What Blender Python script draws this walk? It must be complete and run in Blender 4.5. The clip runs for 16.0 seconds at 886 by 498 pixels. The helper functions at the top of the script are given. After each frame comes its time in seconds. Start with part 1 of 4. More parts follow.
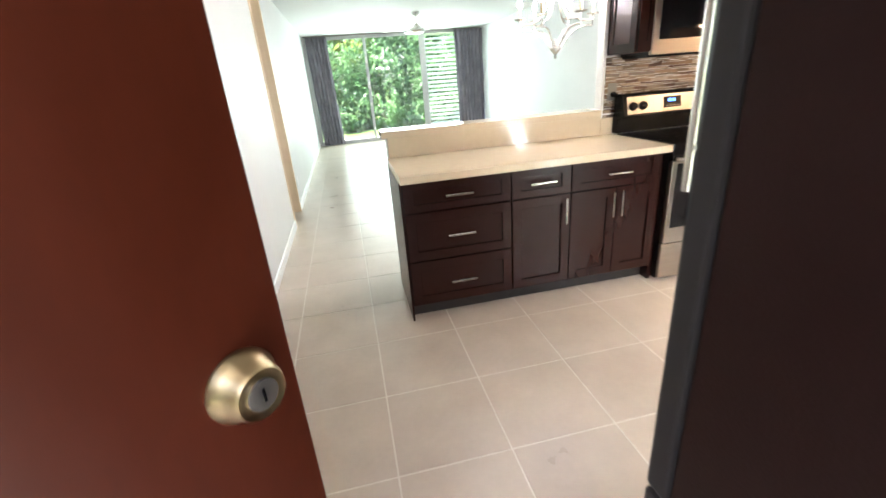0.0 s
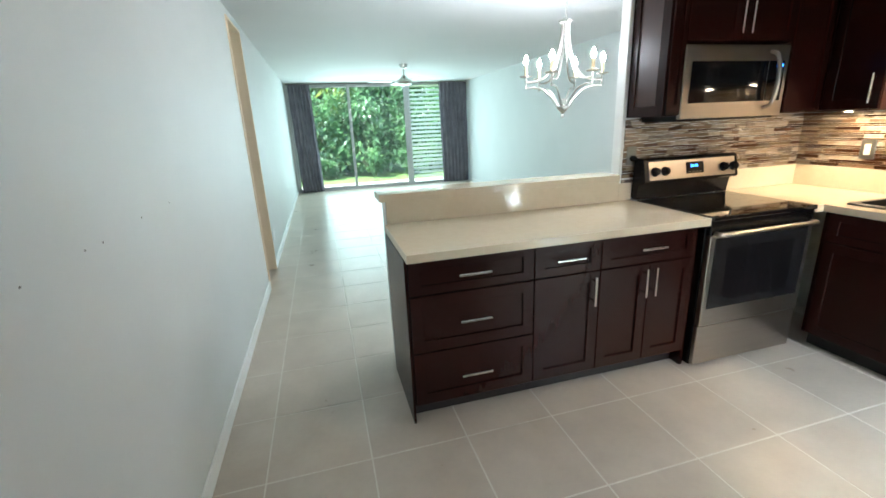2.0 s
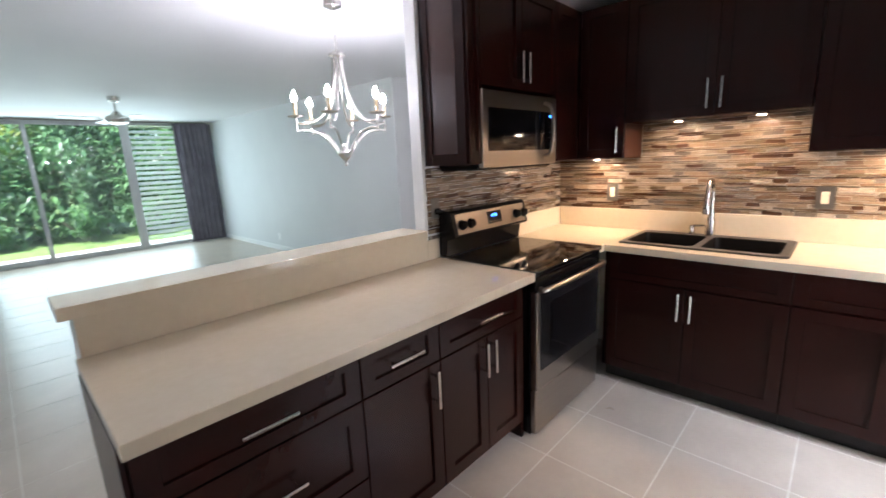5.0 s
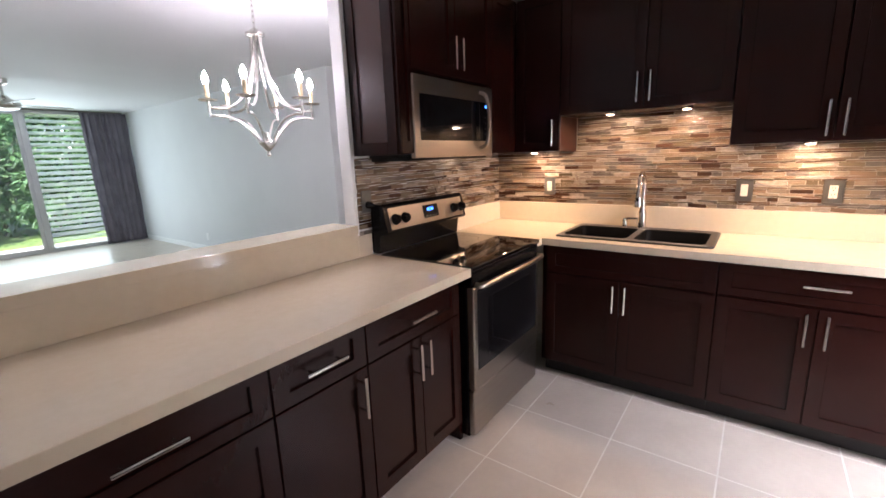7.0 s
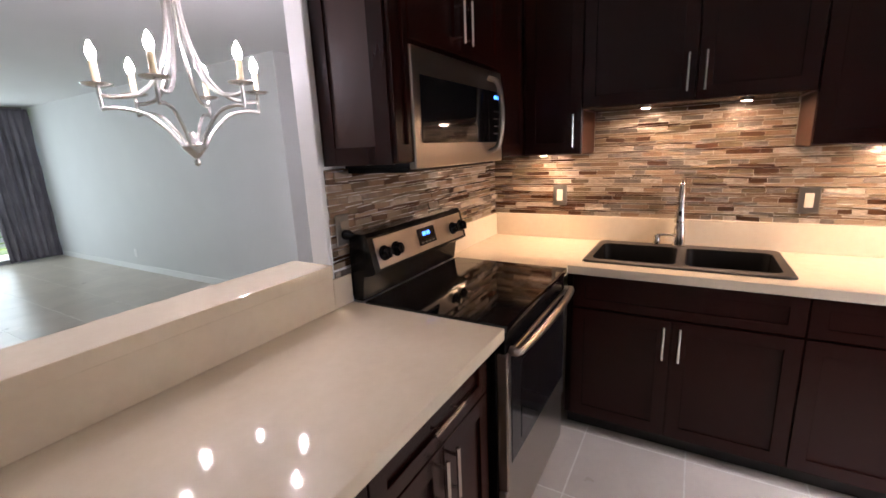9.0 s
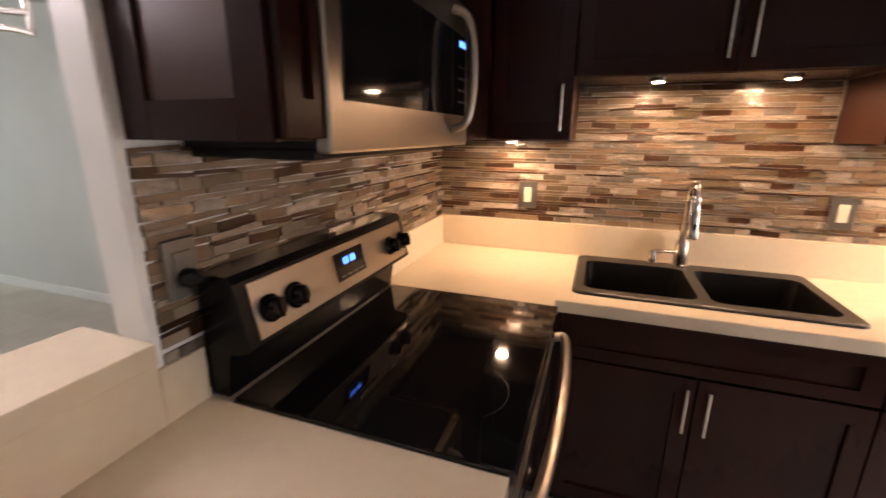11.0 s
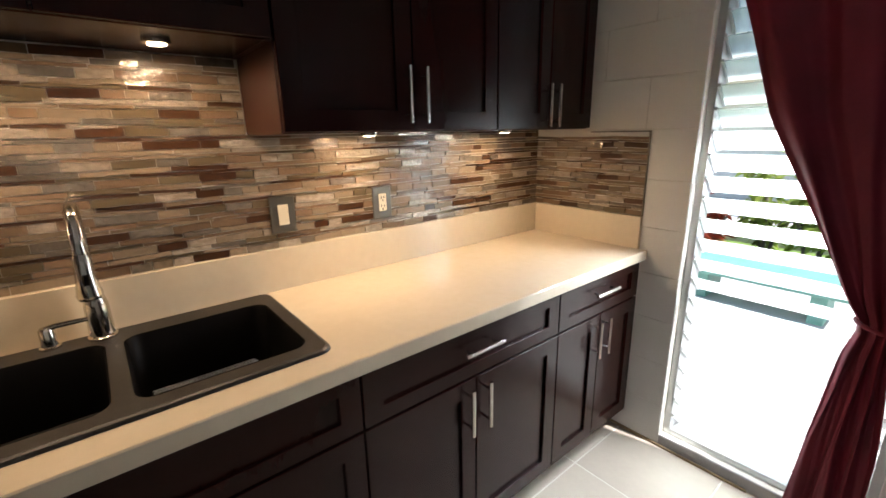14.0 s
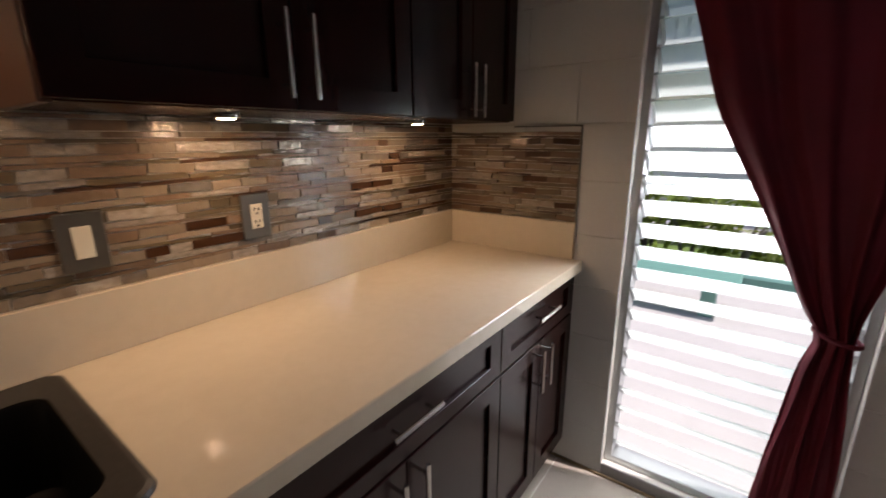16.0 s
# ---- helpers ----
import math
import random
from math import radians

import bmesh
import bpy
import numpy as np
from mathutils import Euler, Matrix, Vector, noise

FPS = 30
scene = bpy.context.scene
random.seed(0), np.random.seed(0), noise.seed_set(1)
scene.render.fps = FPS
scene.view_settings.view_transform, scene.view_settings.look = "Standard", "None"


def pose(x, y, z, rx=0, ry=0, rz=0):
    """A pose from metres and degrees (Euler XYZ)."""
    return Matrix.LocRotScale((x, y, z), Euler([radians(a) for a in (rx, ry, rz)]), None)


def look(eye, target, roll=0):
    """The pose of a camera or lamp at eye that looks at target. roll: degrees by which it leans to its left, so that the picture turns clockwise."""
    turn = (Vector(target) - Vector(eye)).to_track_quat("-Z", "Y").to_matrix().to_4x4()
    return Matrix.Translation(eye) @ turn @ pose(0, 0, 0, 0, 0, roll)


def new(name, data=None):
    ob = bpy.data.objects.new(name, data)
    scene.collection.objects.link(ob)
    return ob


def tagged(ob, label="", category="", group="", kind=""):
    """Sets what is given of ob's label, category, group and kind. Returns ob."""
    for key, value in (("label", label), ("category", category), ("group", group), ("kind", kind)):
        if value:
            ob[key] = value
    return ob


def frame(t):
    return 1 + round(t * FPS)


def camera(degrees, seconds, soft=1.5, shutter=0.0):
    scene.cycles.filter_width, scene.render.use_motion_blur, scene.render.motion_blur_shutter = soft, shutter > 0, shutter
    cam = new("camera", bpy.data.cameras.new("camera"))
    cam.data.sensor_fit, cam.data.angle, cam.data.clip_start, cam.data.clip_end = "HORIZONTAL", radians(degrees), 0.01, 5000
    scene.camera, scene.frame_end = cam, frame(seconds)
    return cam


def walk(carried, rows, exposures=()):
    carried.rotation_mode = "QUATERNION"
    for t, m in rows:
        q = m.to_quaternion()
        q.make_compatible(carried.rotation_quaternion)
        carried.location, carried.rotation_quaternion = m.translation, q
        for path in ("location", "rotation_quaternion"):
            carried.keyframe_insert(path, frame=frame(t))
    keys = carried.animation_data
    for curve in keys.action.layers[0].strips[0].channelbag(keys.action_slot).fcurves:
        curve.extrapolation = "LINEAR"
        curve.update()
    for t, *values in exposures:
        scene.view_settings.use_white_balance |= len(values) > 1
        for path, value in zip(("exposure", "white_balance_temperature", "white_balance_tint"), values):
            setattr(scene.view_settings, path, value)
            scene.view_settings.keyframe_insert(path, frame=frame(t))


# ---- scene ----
cam = camera(92.3, 16.0, soft=1.6, shutter=0.35)
PATH = [
    (0, (0.1, -0.059, 1.394), (0.46, 1.759, 0.643), -4.5),
    (0.5, (0.086, 0.076, 1.411), (0.389, 1.923, 0.706), -5.6),
    (1, (0.094, 0.175, 1.459), (0.414, 2.027, 0.777), -4.9),
    (1.5, (0.073, 0.31, 1.445), (0.505, 2.165, 0.833), -3.3),
    (2, (0.03, 0.418, 1.456), (0.533, 2.269, 0.89), -2.5),
    (2.5, (0.04, 0.538, 1.464), (0.606, 2.393, 0.978), -2.5),
    (3, (0.081, 0.698, 1.444), (0.682, 2.562, 1.038), -2.5),
    (3.5, (0.132, 0.84, 1.456), (0.902, 2.64, 1.044), -1.4),
    (4, (0.165, 1.011, 1.456), (1.16, 2.698, 1.051), -2.7),
    (4.5, (0.198, 1.094, 1.451), (1.372, 2.65, 1.002), -2.5),
    (5, (0.245, 1.1, 1.474), (1.659, 2.454, 1.062), -2.6),
    (5.2, (0.255, 1.073, 1.467), (1.731, 2.362, 1.065), -2.8),
    (7.5, (0.483, 1.182, 1.427), (2.061, 2.323, 0.97), -1.4),
    (8, (0.617, 1.306, 1.434), (2.202, 2.413, 0.922), -0.1),
    (8.5, (0.721, 1.509, 1.458), (2.362, 2.543, 0.967), -1.2),
    (8.7, (0.745, 1.579, 1.478), (2.41, 2.593, 1.031), -2.3),
    (10.8, (1.358, 2.044, 1.462), (3.12, 2.828, 0.931), 0.8),
    (11, (1.409, 2.067, 1.453), (3.226, 2.718, 0.93), 0.4),
    (11.5, (1.528, 2.006, 1.448), (3.439, 2.306, 0.939), -0.5),
    (12, (1.674, 1.873, 1.453), (3.602, 1.777, 0.931), -1.1),
    (12.5, (1.749, 1.745, 1.457), (3.623, 1.285, 0.928), -1.4),
    (13, (1.89, 1.684, 1.441), (3.608, 0.805, 0.916), -1.3),
    (13.5, (1.953, 1.654, 1.449), (3.53, 0.534, 0.94), -2.1),
    (14, (1.978, 1.659, 1.426), (3.476, 0.443, 0.899), -1.2),
    (14.5, (1.988, 1.662, 1.427), (3.457, 0.413, 0.897), -1.5),
    (15, (2.024, 1.628, 1.42), (3.47, 0.347, 0.9), -1.7),
    (15.5, (2.156, 1.498, 1.411), (3.55, 0.191, 0.822), -2.7),
    (16, (2.291, 1.428, 1.38), (3.447, -0.123, 0.869), -0.4),
]
EXPOSURES = [(0.0, 3.2, 6300, 16), (0.5, 3.2, 5950, 10), (1.0, 3.15, 5650, 5), (1.5, 2.83, 5550, 3), (2.5, 2.32, 5550, 6), (4.0, 2.15, 5600, 13),
             (5.0, 2.12, 5700, 20), (8.5, 1.97, 6050, 29), (11.0, 1.85, 6750, 29), (11.5, 1.95, 7150, 31), (12.0, 2.10, 6800, 22), (12.5, 2.10, 6450, 15), (13.5, 1.60, 5950, 8),
             (14.0, 1.15, 6000, 14), (14.5, 0.80, 6050, 17), (15.0, 0.60, 6050, 19), (15.5, 0.47, 6100, 20), (16.0, 0.06, 6250, 23)]
walk(cam, [(t, look(eye, target, roll)) for t, eye, target, roll in PATH], EXPOSURES)

# ---- world, sun and large lights ----
EAST, SOUTH, WEST, NORTH, CEIL = 3.42, -0.16, -0.58, 11.1, 2.44
LIVING_EAST = 3.69
world = bpy.data.worlds.new("world")
scene.world = world
world.use_nodes = True
sky = world.node_tree.nodes.new("ShaderNodeTexSky")
sky.sky_type, sky.sun_disc = "NISHITA", False
sky.sun_elevation, sky.sun_rotation = radians(60), radians(257)
world.node_tree.links.new(sky.outputs[0], world.node_tree.nodes["Background"].inputs[0])
world.node_tree.nodes["Background"].inputs[1].default_value = 0.15


def lamp(name, kind, m, power, colour, **settings):
    data = bpy.data.lights.new(name, kind)
    data.energy, data.color = power, colour
    if "size" in settings:
        data.shape, data.size = settings.get("shape", "RECTANGLE"), settings["size"]
        if "size_y" in settings:
            data.size_y = settings["size_y"]
    if "angle" in settings:
        data.angle = settings["angle"]
    if "spread" in settings:
        data.spread = settings["spread"]
    ob = new(name, data)
    ob.matrix_world = m
    return ob


az, el = radians(257), radians(60)
lamp("sun", "SUN", look((math.sin(az) * math.cos(el) * 20, math.cos(az) * math.cos(el) * 20, math.sin(el) * 20), (0, 0, 0)), 5.0, (1.0, 0.95, 0.87), angle=radians(0.9))
lamp("sky_north_window", "AREA", look((1.55, NORTH - 0.12, 1.2), (1.55, 0, 0.9)), 18.5, (0.80, 1.0, 0.94), size=3.0, size_y=2.1)
lamp("sky_south_window", "AREA", look((2.33, SOUTH - 0.125, 1.35), (2.33, SOUTH + 0.875, 0.35)), 8.2, (0.97, 0.98, 1.0), size=0.55, size_y=0.36, spread=radians(115))
lamp("sky_doorway", "AREA", look((-0.03, SOUTH - 0.2, 1.1), (0.25, 1.1, -0.4)), 0.55, (1.0, 0.92, 0.84), size=0.85, size_y=1.7, spread=radians(95))

# ---- materials ----
def mat(name, colour, rough=0.5, metal=0.0, var=0.0, scale=8.0, bump=0.0, bscale=60.0, tint=None, fine=0.0, rand=0.0, spec=0.5, coat=0.0, stretch=(1, 1, 1), rvar=0.0):
    """A principled material with large and fine colour variation, relief and uneven gloss."""
    m = bpy.data.materials.new(name)
    m.use_nodes = True
    t = m.node_tree
    n, l = t.nodes, t.links
    b = n["Principled BSDF"]
    b.inputs["Roughness"].default_value, b.inputs["Metallic"].default_value = rough, metal
    b.inputs["Specular IOR Level"].default_value = spec
    b.inputs["Coat Weight"].default_value = coat
    b.inputs["Coat Roughness"].default_value = 0.12
    geo = n.new("ShaderNodeNewGeometry")
    mp = n.new("ShaderNodeMapping")
    mp.inputs["Scale"].default_value = stretch
    l.new(geo.outputs["Position"], mp.inputs[0])
    big = n.new("ShaderNodeTexNoise")
    big.inputs["Scale"].default_value, big.inputs["Detail"].default_value = scale, 5
    l.new(mp.outputs[0], big.inputs[0])
    small = n.new("ShaderNodeTexNoise")
    small.inputs["Scale"].default_value, small.inputs["Detail"].default_value = bscale, 3
    l.new(mp.outputs[0], small.inputs[0])
    dark = tint or tuple(c * (1 - var) for c in colour)
    ramp = n.new("ShaderNodeValToRGB")
    ramp.color_ramp.elements[0].position, ramp.color_ramp.elements[1].position = 0.25, 0.75
    ramp.color_ramp.elements[0].color, ramp.color_ramp.elements[1].color = (*dark, 1), (*colour, 1)
    l.new(big.outputs["Fac"], ramp.inputs[0])
    out = ramp.outputs[0]
    hsv = n.new("ShaderNodeHueSaturation")
    l.new(out, hsv.inputs["Color"])
    add = n.new("ShaderNodeMath")
    add.operation = "MULTIPLY_ADD"
    add.inputs[1].default_value, add.inputs[2].default_value = fine, 1 - fine / 2
    l.new(small.outputs["Fac"], add.inputs[0])
    val = add.outputs[0]
    if rand:
        info = n.new("ShaderNodeObjectInfo")
        s = n.new("ShaderNodeMath")
        s.operation = "ADD"
        l.new(info.outputs["Random"], s.inputs[0])
        l.new(geo.outputs["Random Per Island"], s.inputs[1])
        f = n.new("ShaderNodeMath")
        f.operation = "FRACT"
        l.new(s.outputs[0], f.inputs[0])
        r = n.new("ShaderNodeMath")
        r.operation = "MULTIPLY_ADD"
        r.inputs[1].default_value, r.inputs[2].default_value = rand, -rand / 2
        l.new(f.outputs[0], r.inputs[0])
        v = n.new("ShaderNodeMath")
        v.operation = "ADD"
        l.new(val, v.inputs[0])
        l.new(r.outputs[0], v.inputs[1])
        val = v.outputs[0]
    l.new(val, hsv.inputs["Value"])
    l.new(hsv.outputs[0], b.inputs["Base Color"])
    if rvar:
        rr = n.new("ShaderNodeMath")
        rr.operation = "MULTIPLY_ADD"
        rr.inputs[1].default_value, rr.inputs[2].default_value = rvar, rough - rvar / 2
        l.new(big.outputs["Fac"], rr.inputs[0])
        l.new(rr.outputs[0], b.inputs["Roughness"])
    if bump:
        bp = n.new("ShaderNodeBump")
        bp.inputs["Strength"].default_value, bp.inputs["Distance"].default_value = bump, 0.004
        l.new(small.outputs["Fac"], bp.inputs["Height"])
        l.new(bp.outputs[0], b.inputs["Normal"])
    return m


def glow(name, colour, strength):
    m = bpy.data.materials.new(name)
    m.use_nodes = True
    b = m.node_tree.nodes["Principled BSDF"]
    b.inputs["Base Color"].default_value = (*colour, 1)
    b.inputs["Emission Color"].default_value = (*colour, 1)
    b.inputs["Emission Strength"].default_value = strength
    return m


def glass(name, colour=(1, 1, 1), rough=0.0, clear=0.85, ior=1.45, through_milk=0.5):
    """Thin glass: mostly clear, with a gloss on top."""
    m = bpy.data.materials.new(name)
    m.use_nodes = True
    n, l = m.node_tree.nodes, m.node_tree.links
    tr, gl, mix, fr = (n.new("ShaderNodeBsdf" + k) for k in ("Transparent", "Glossy")), None, n.new("ShaderNodeMixShader"), n.new("ShaderNodeFresnel")
    tr, gl = tr
    tr.inputs[0].default_value = (*colour, 1)
    gl.inputs["Roughness"].default_value = rough
    l.new(fr.outputs[0], mix.inputs[0])
    l.new(tr.outputs[0], mix.inputs[1])
    l.new(gl.outputs[0], mix.inputs[2])
    milk = n.new("ShaderNodeBsdfDiffuse")
    milk.inputs[0].default_value = (0.86, 0.9, 0.87, 1)
    tl = n.new("ShaderNodeBsdfTranslucent")
    tl.inputs[0].default_value = (0.92, 0.96, 0.93, 1)
    half = n.new("ShaderNodeMixShader")
    fr.inputs["IOR"].default_value, half.inputs[0].default_value = ior, through_milk
    l.new(milk.outputs[0], half.inputs[1])
    l.new(tl.outputs[0], half.inputs[2])
    last = n.new("ShaderNodeMixShader")
    last.inputs[0].default_value = 1 - clear
    l.new(mix.outputs[0], last.inputs[1])
    l.new(half.outputs[0], last.inputs[2])
    l.new(last.outputs[0], n["Material Output"].inputs[0])
    return m


WALL = mat("white_wall_paint", (0.69, 0.70, 0.685), 0.55, var=0.04, scale=2.5, bump=0.10, bscale=140, fine=0.02, spec=0.25)
# Warm lamp light of the side passage is put into this cream colour.
WARMLIT = mat("warm_lit_paint", (0.86, 0.70, 0.49), 0.45, var=0.05, scale=4, bump=0.1, bscale=120)
BLOCK = mat("painted_block", (0.72, 0.70, 0.66), 0.5, var=0.05, scale=4, bump=0.25, bscale=90, fine=0.05)
CEILM = mat("ceiling_paint", (0.74, 0.74, 0.735), 0.7, var=0.03, scale=2, bump=0.3, bscale=160)
TRIM = mat("white_gloss_trim", (0.82, 0.82, 0.80), 0.28, var=0.03, scale=5, bump=0.05)
GROUT = mat("grout", (0.74, 0.70, 0.62), 0.85, var=0.15, scale=12, bump=0.2)
TILE = mat("porcelain_floor_tile", (0.58, 0.507, 0.42), 0.30, tint=(0.47, 0.402, 0.325), scale=3.4, bump=0.03, bscale=35, fine=0.10, rand=0.08, rvar=0.12)
ESP = mat("espresso_cabinet", (0.0185, 0.0040, 0.0026), 0.27, tint=(0.0172, 0.0037, 0.0024), scale=3, bump=0.006, bscale=40, fine=0.05, stretch=(6, 6, 0.7), spec=0.24)
ESPIN = mat("cherry_cabinet_side", (0.038, 0.0105, 0.005), 0.36, tint=(0.032, 0.0085, 0.004), scale=3, bump=0.04, bscale=40, fine=0.3, stretch=(6, 6, 0.7))
KICK = mat("black_toe_kick", (0.012, 0.009, 0.008), 0.5, var=0.3)
DOORM = mat("mahogany_door", (0.064, 0.0128, 0.0052), 0.36, tint=(0.036, 0.0066, 0.0026), scale=2.6, bump=0.05, bscale=25, fine=0.3, stretch=(3, 3, 1.0), rvar=0.2, spec=0.25)
QUARTZ = mat("cream_quartz", (0.70, 0.60, 0.445), 0.055, tint=(0.665, 0.565, 0.41), scale=30, bump=0.0, bscale=500, fine=0.05)
STEEL = mat("brushed_steel", (0.42, 0.375, 0.325), 0.30, 1.0, var=0.08, scale=3, bump=0.02, bscale=180, fine=0.12, stretch=(1, 1, 14), rvar=0.08)
NICKEL = mat("satin_nickel", (0.68, 0.66, 0.62), 0.25, 1.0, var=0.06)
CHROME = mat("polished_chrome", (0.62, 0.585, 0.53), 0.16, 1.0, var=0.05)
BRASS = mat("aged_brass", (0.46, 0.37, 0.21), 0.28, 1.0, var=0.25, scale=30)
BLACKG = mat("black_glass", (0.006, 0.006, 0.007), 0.05, var=0.2, spec=0.6)
BLACKP = mat("black_plastic", (0.005, 0.005, 0.0055), 0.22, var=0.3, spec=0.22)
WINDOWG = mat("dark_oven_glass", (0.013, 0.0125, 0.013), 0.14, var=0.2, spec=0.35)
RINGM = mat("burner_print", (0.022, 0.022, 0.023), 0.12, var=0.2)
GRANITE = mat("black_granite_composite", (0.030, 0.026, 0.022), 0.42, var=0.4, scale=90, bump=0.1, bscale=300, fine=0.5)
# The rim's composite again, near-black: the bowls' shade is in this colour.
BOWLSHADE = mat("shaded_bowl_composite", (0.003, 0.0027, 0.0025), 0.5, spec=0.1, var=0.4, scale=90, bump=0.1, bscale=300)
IVORY = mat("ivory_plastic", (0.72, 0.66, 0.52), 0.35, var=0.05)
PEWTER = mat("pewter_plate", (0.20, 0.19, 0.17), 0.35, 0.8, var=0.2)
CANDLE = mat("candle_sleeve", (0.62, 0.50, 0.30), 0.5, var=0.1)
BULB = glow("lit_bulb", (1.0, 0.95, 0.92), 145)
PUCK = glow("lit_puck", (1.0, 0.74, 0.46), 20)
CLOCK = glow("blue_display", (0.05, 0.22, 1.0), 1.3)
CURT = mat("grey_curtain_cloth", (0.20, 0.185, 0.215), 0.85, tint=(0.13, 0.12, 0.145), scale=5, bump=0.3, bscale=250, fine=0.2)
REDC = mat("red_curtain_cloth", (0.17, 0.004, 0.020), 0.7, tint=(0.10, 0.003, 0.012), scale=6, bump=0.25, bscale=300, fine=0.15)
ALU = mat("window_aluminium", (0.55, 0.56, 0.56), 0.35, 0.7, var=0.1)
PANE = glass("clear_pane", (0.93, 0.97, 0.94), 0.0, 0.97)
LOUVRE = glass("frosted_louvre", (0.93, 0.99, 0.95), 0.12, 0.66, 1.22, 0.8)
CAULK = mat("yellowed_caulk", (0.33, 0.24, 0.13), 0.8, var=0.3, scale=20, bump=0.2)
SILLP = mat("grey_sill_paint", (0.40, 0.38, 0.37), 0.55, var=0.12, scale=12, bump=0.1)
CONC = mat("bright_concrete", (0.52, 0.50, 0.465), 0.8, var=0.12, scale=3, bump=0.3)
LAWN = mat("lawn", (0.16, 0.24, 0.05), 0.9, tint=(0.09, 0.15, 0.03), scale=6, bump=0.4)


def leafy(name, colour, tint):
    """Leaf: a glossy blade that lets light through."""
    m = mat(name, colour, 0.4, tint=tint, scale=2, rand=0.8, bscale=20, fine=0.3)
    n, l = m.node_tree.nodes, m.node_tree.links
    b = n["Principled BSDF"]
    src = b.inputs["Base Color"].links[0].from_socket
    t, mix = n.new("ShaderNodeBsdfTranslucent"), n.new("ShaderNodeMixShader")
    l.new(src, t.inputs[0])
    mix.inputs[0].default_value = 0.6
    l.new(b.outputs[0], mix.inputs[1])
    l.new(t.outputs[0], mix.inputs[2])
    l.new(mix.outputs[0], n["Material Output"].inputs[0])
    return m


LEAF = leafy("leaf", (0.18, 0.32, 0.13), (0.10, 0.20, 0.08))
LEAFY = leafy("yellow_green_leaf", (0.30, 0.34, 0.06), (0.17, 0.25, 0.045))
LEAFR = leafy("red_leaf", (0.34, 0.035, 0.02), (0.14, 0.08, 0.02))
BARK = mat("bark", (0.16, 0.13, 0.10), 0.9, var=0.4, scale=9, bump=0.8, bscale=30)
GREENP = mat("green_painted_concrete", (0.15, 0.33, 0.27), 0.5, var=0.2, scale=5)
STUCCO = mat("tan_stucco", (0.80, 0.75, 0.63), 0.8, var=0.1, scale=3, bump=0.3)
ROOFM = mat("brown_roof", (0.09, 0.07, 0.06), 0.8, var=0.3)
IRON = mat("black_railing", (0.02, 0.02, 0.02), 0.5, var=0.2)
# mosaic: brown glass, beige stone, tan stone, grey glass, pearl, metal
MOS = [
    mat("brown_glass_tile", (0.066, 0.030, 0.014), 0.08, var=0.3, scale=30, bump=0.5, bscale=24, rand=0.5),
    mat("tan_stone_tile", (0.205, 0.136, 0.084), 0.20, var=0.2, scale=40, bump=0.5, rand=0.5, fine=0.2),
    mat("beige_stone_tile", (0.275, 0.212, 0.146), 0.18, var=0.15, scale=40, bump=0.5, rand=0.4, fine=0.15),
    mat("olive_glass_tile", (0.135, 0.102, 0.060), 0.08, var=0.2, scale=30, bump=0.5, bscale=24, rand=0.5),
    mat("pearl_tile", (0.46, 0.395, 0.32), 0.10, tint=(0.21, 0.172, 0.13), scale=45, bump=1.1, bscale=38, rand=0.3, stretch=(1, 1, 2)),
    mat("grey_metal_tile", (0.43, 0.365, 0.295), 0.16, 0.6, tint=(0.20, 0.168, 0.135), scale=45, bump=0.9, bscale=40, rand=0.4),
]


# ---- mesh helpers ----
def link_mesh(name, bm, material, parent=None, label="", smooth=False):
    me = bpy.data.meshes.new(name)
    bm.to_mesh(me)
    bm.free()
    me.materials.append(material)
    if smooth:
        for p in me.polygons:
            p.use_smooth = True
        me.set_sharp_from_angle(angle=radians(40))
    ob = new(name, me)
    if parent:
        ob.parent = parent
    if label:
        ob["label"] = label
    return ob


def part(name, bm, material, parent, label="", smooth=False):
    return link_mesh(name, bm, material, parent, label, smooth)


def thing(name, m, label, category, group=""):
    ob = new(name)
    ob.empty_display_size = 0.1
    ob.matrix_basis = m
    return tagged(ob, label, category, group)


def box(x0, x1, y0, y1, z0, z1, bev=0.0, bm=None, seg=1):
    """A box, with rounded edges where bev is given, added to bm."""
    b = bmesh.new()
    bmesh.ops.create_cube(b, size=1)
    for v in b.verts:
        v.co = Vector(((x0 + x1) / 2 + v.co.x * (x1 - x0), (y0 + y1) / 2 + v.co.y * (y1 - y0), (z0 + z1) / 2 + v.co.z * (z1 - z0)))
    if bev:
        bmesh.ops.bevel(b, geom=list(b.edges), offset=bev, segments=seg, affect="EDGES", profile=0.6)
    return merge(bm, b)


def merge(bm, b):
    if bm is None:
        return b
    me = bpy.data.meshes.new("t")
    b.to_mesh(me)
    b.free()
    bm.from_mesh(me)
    bpy.data.meshes.remove(me)
    return bm


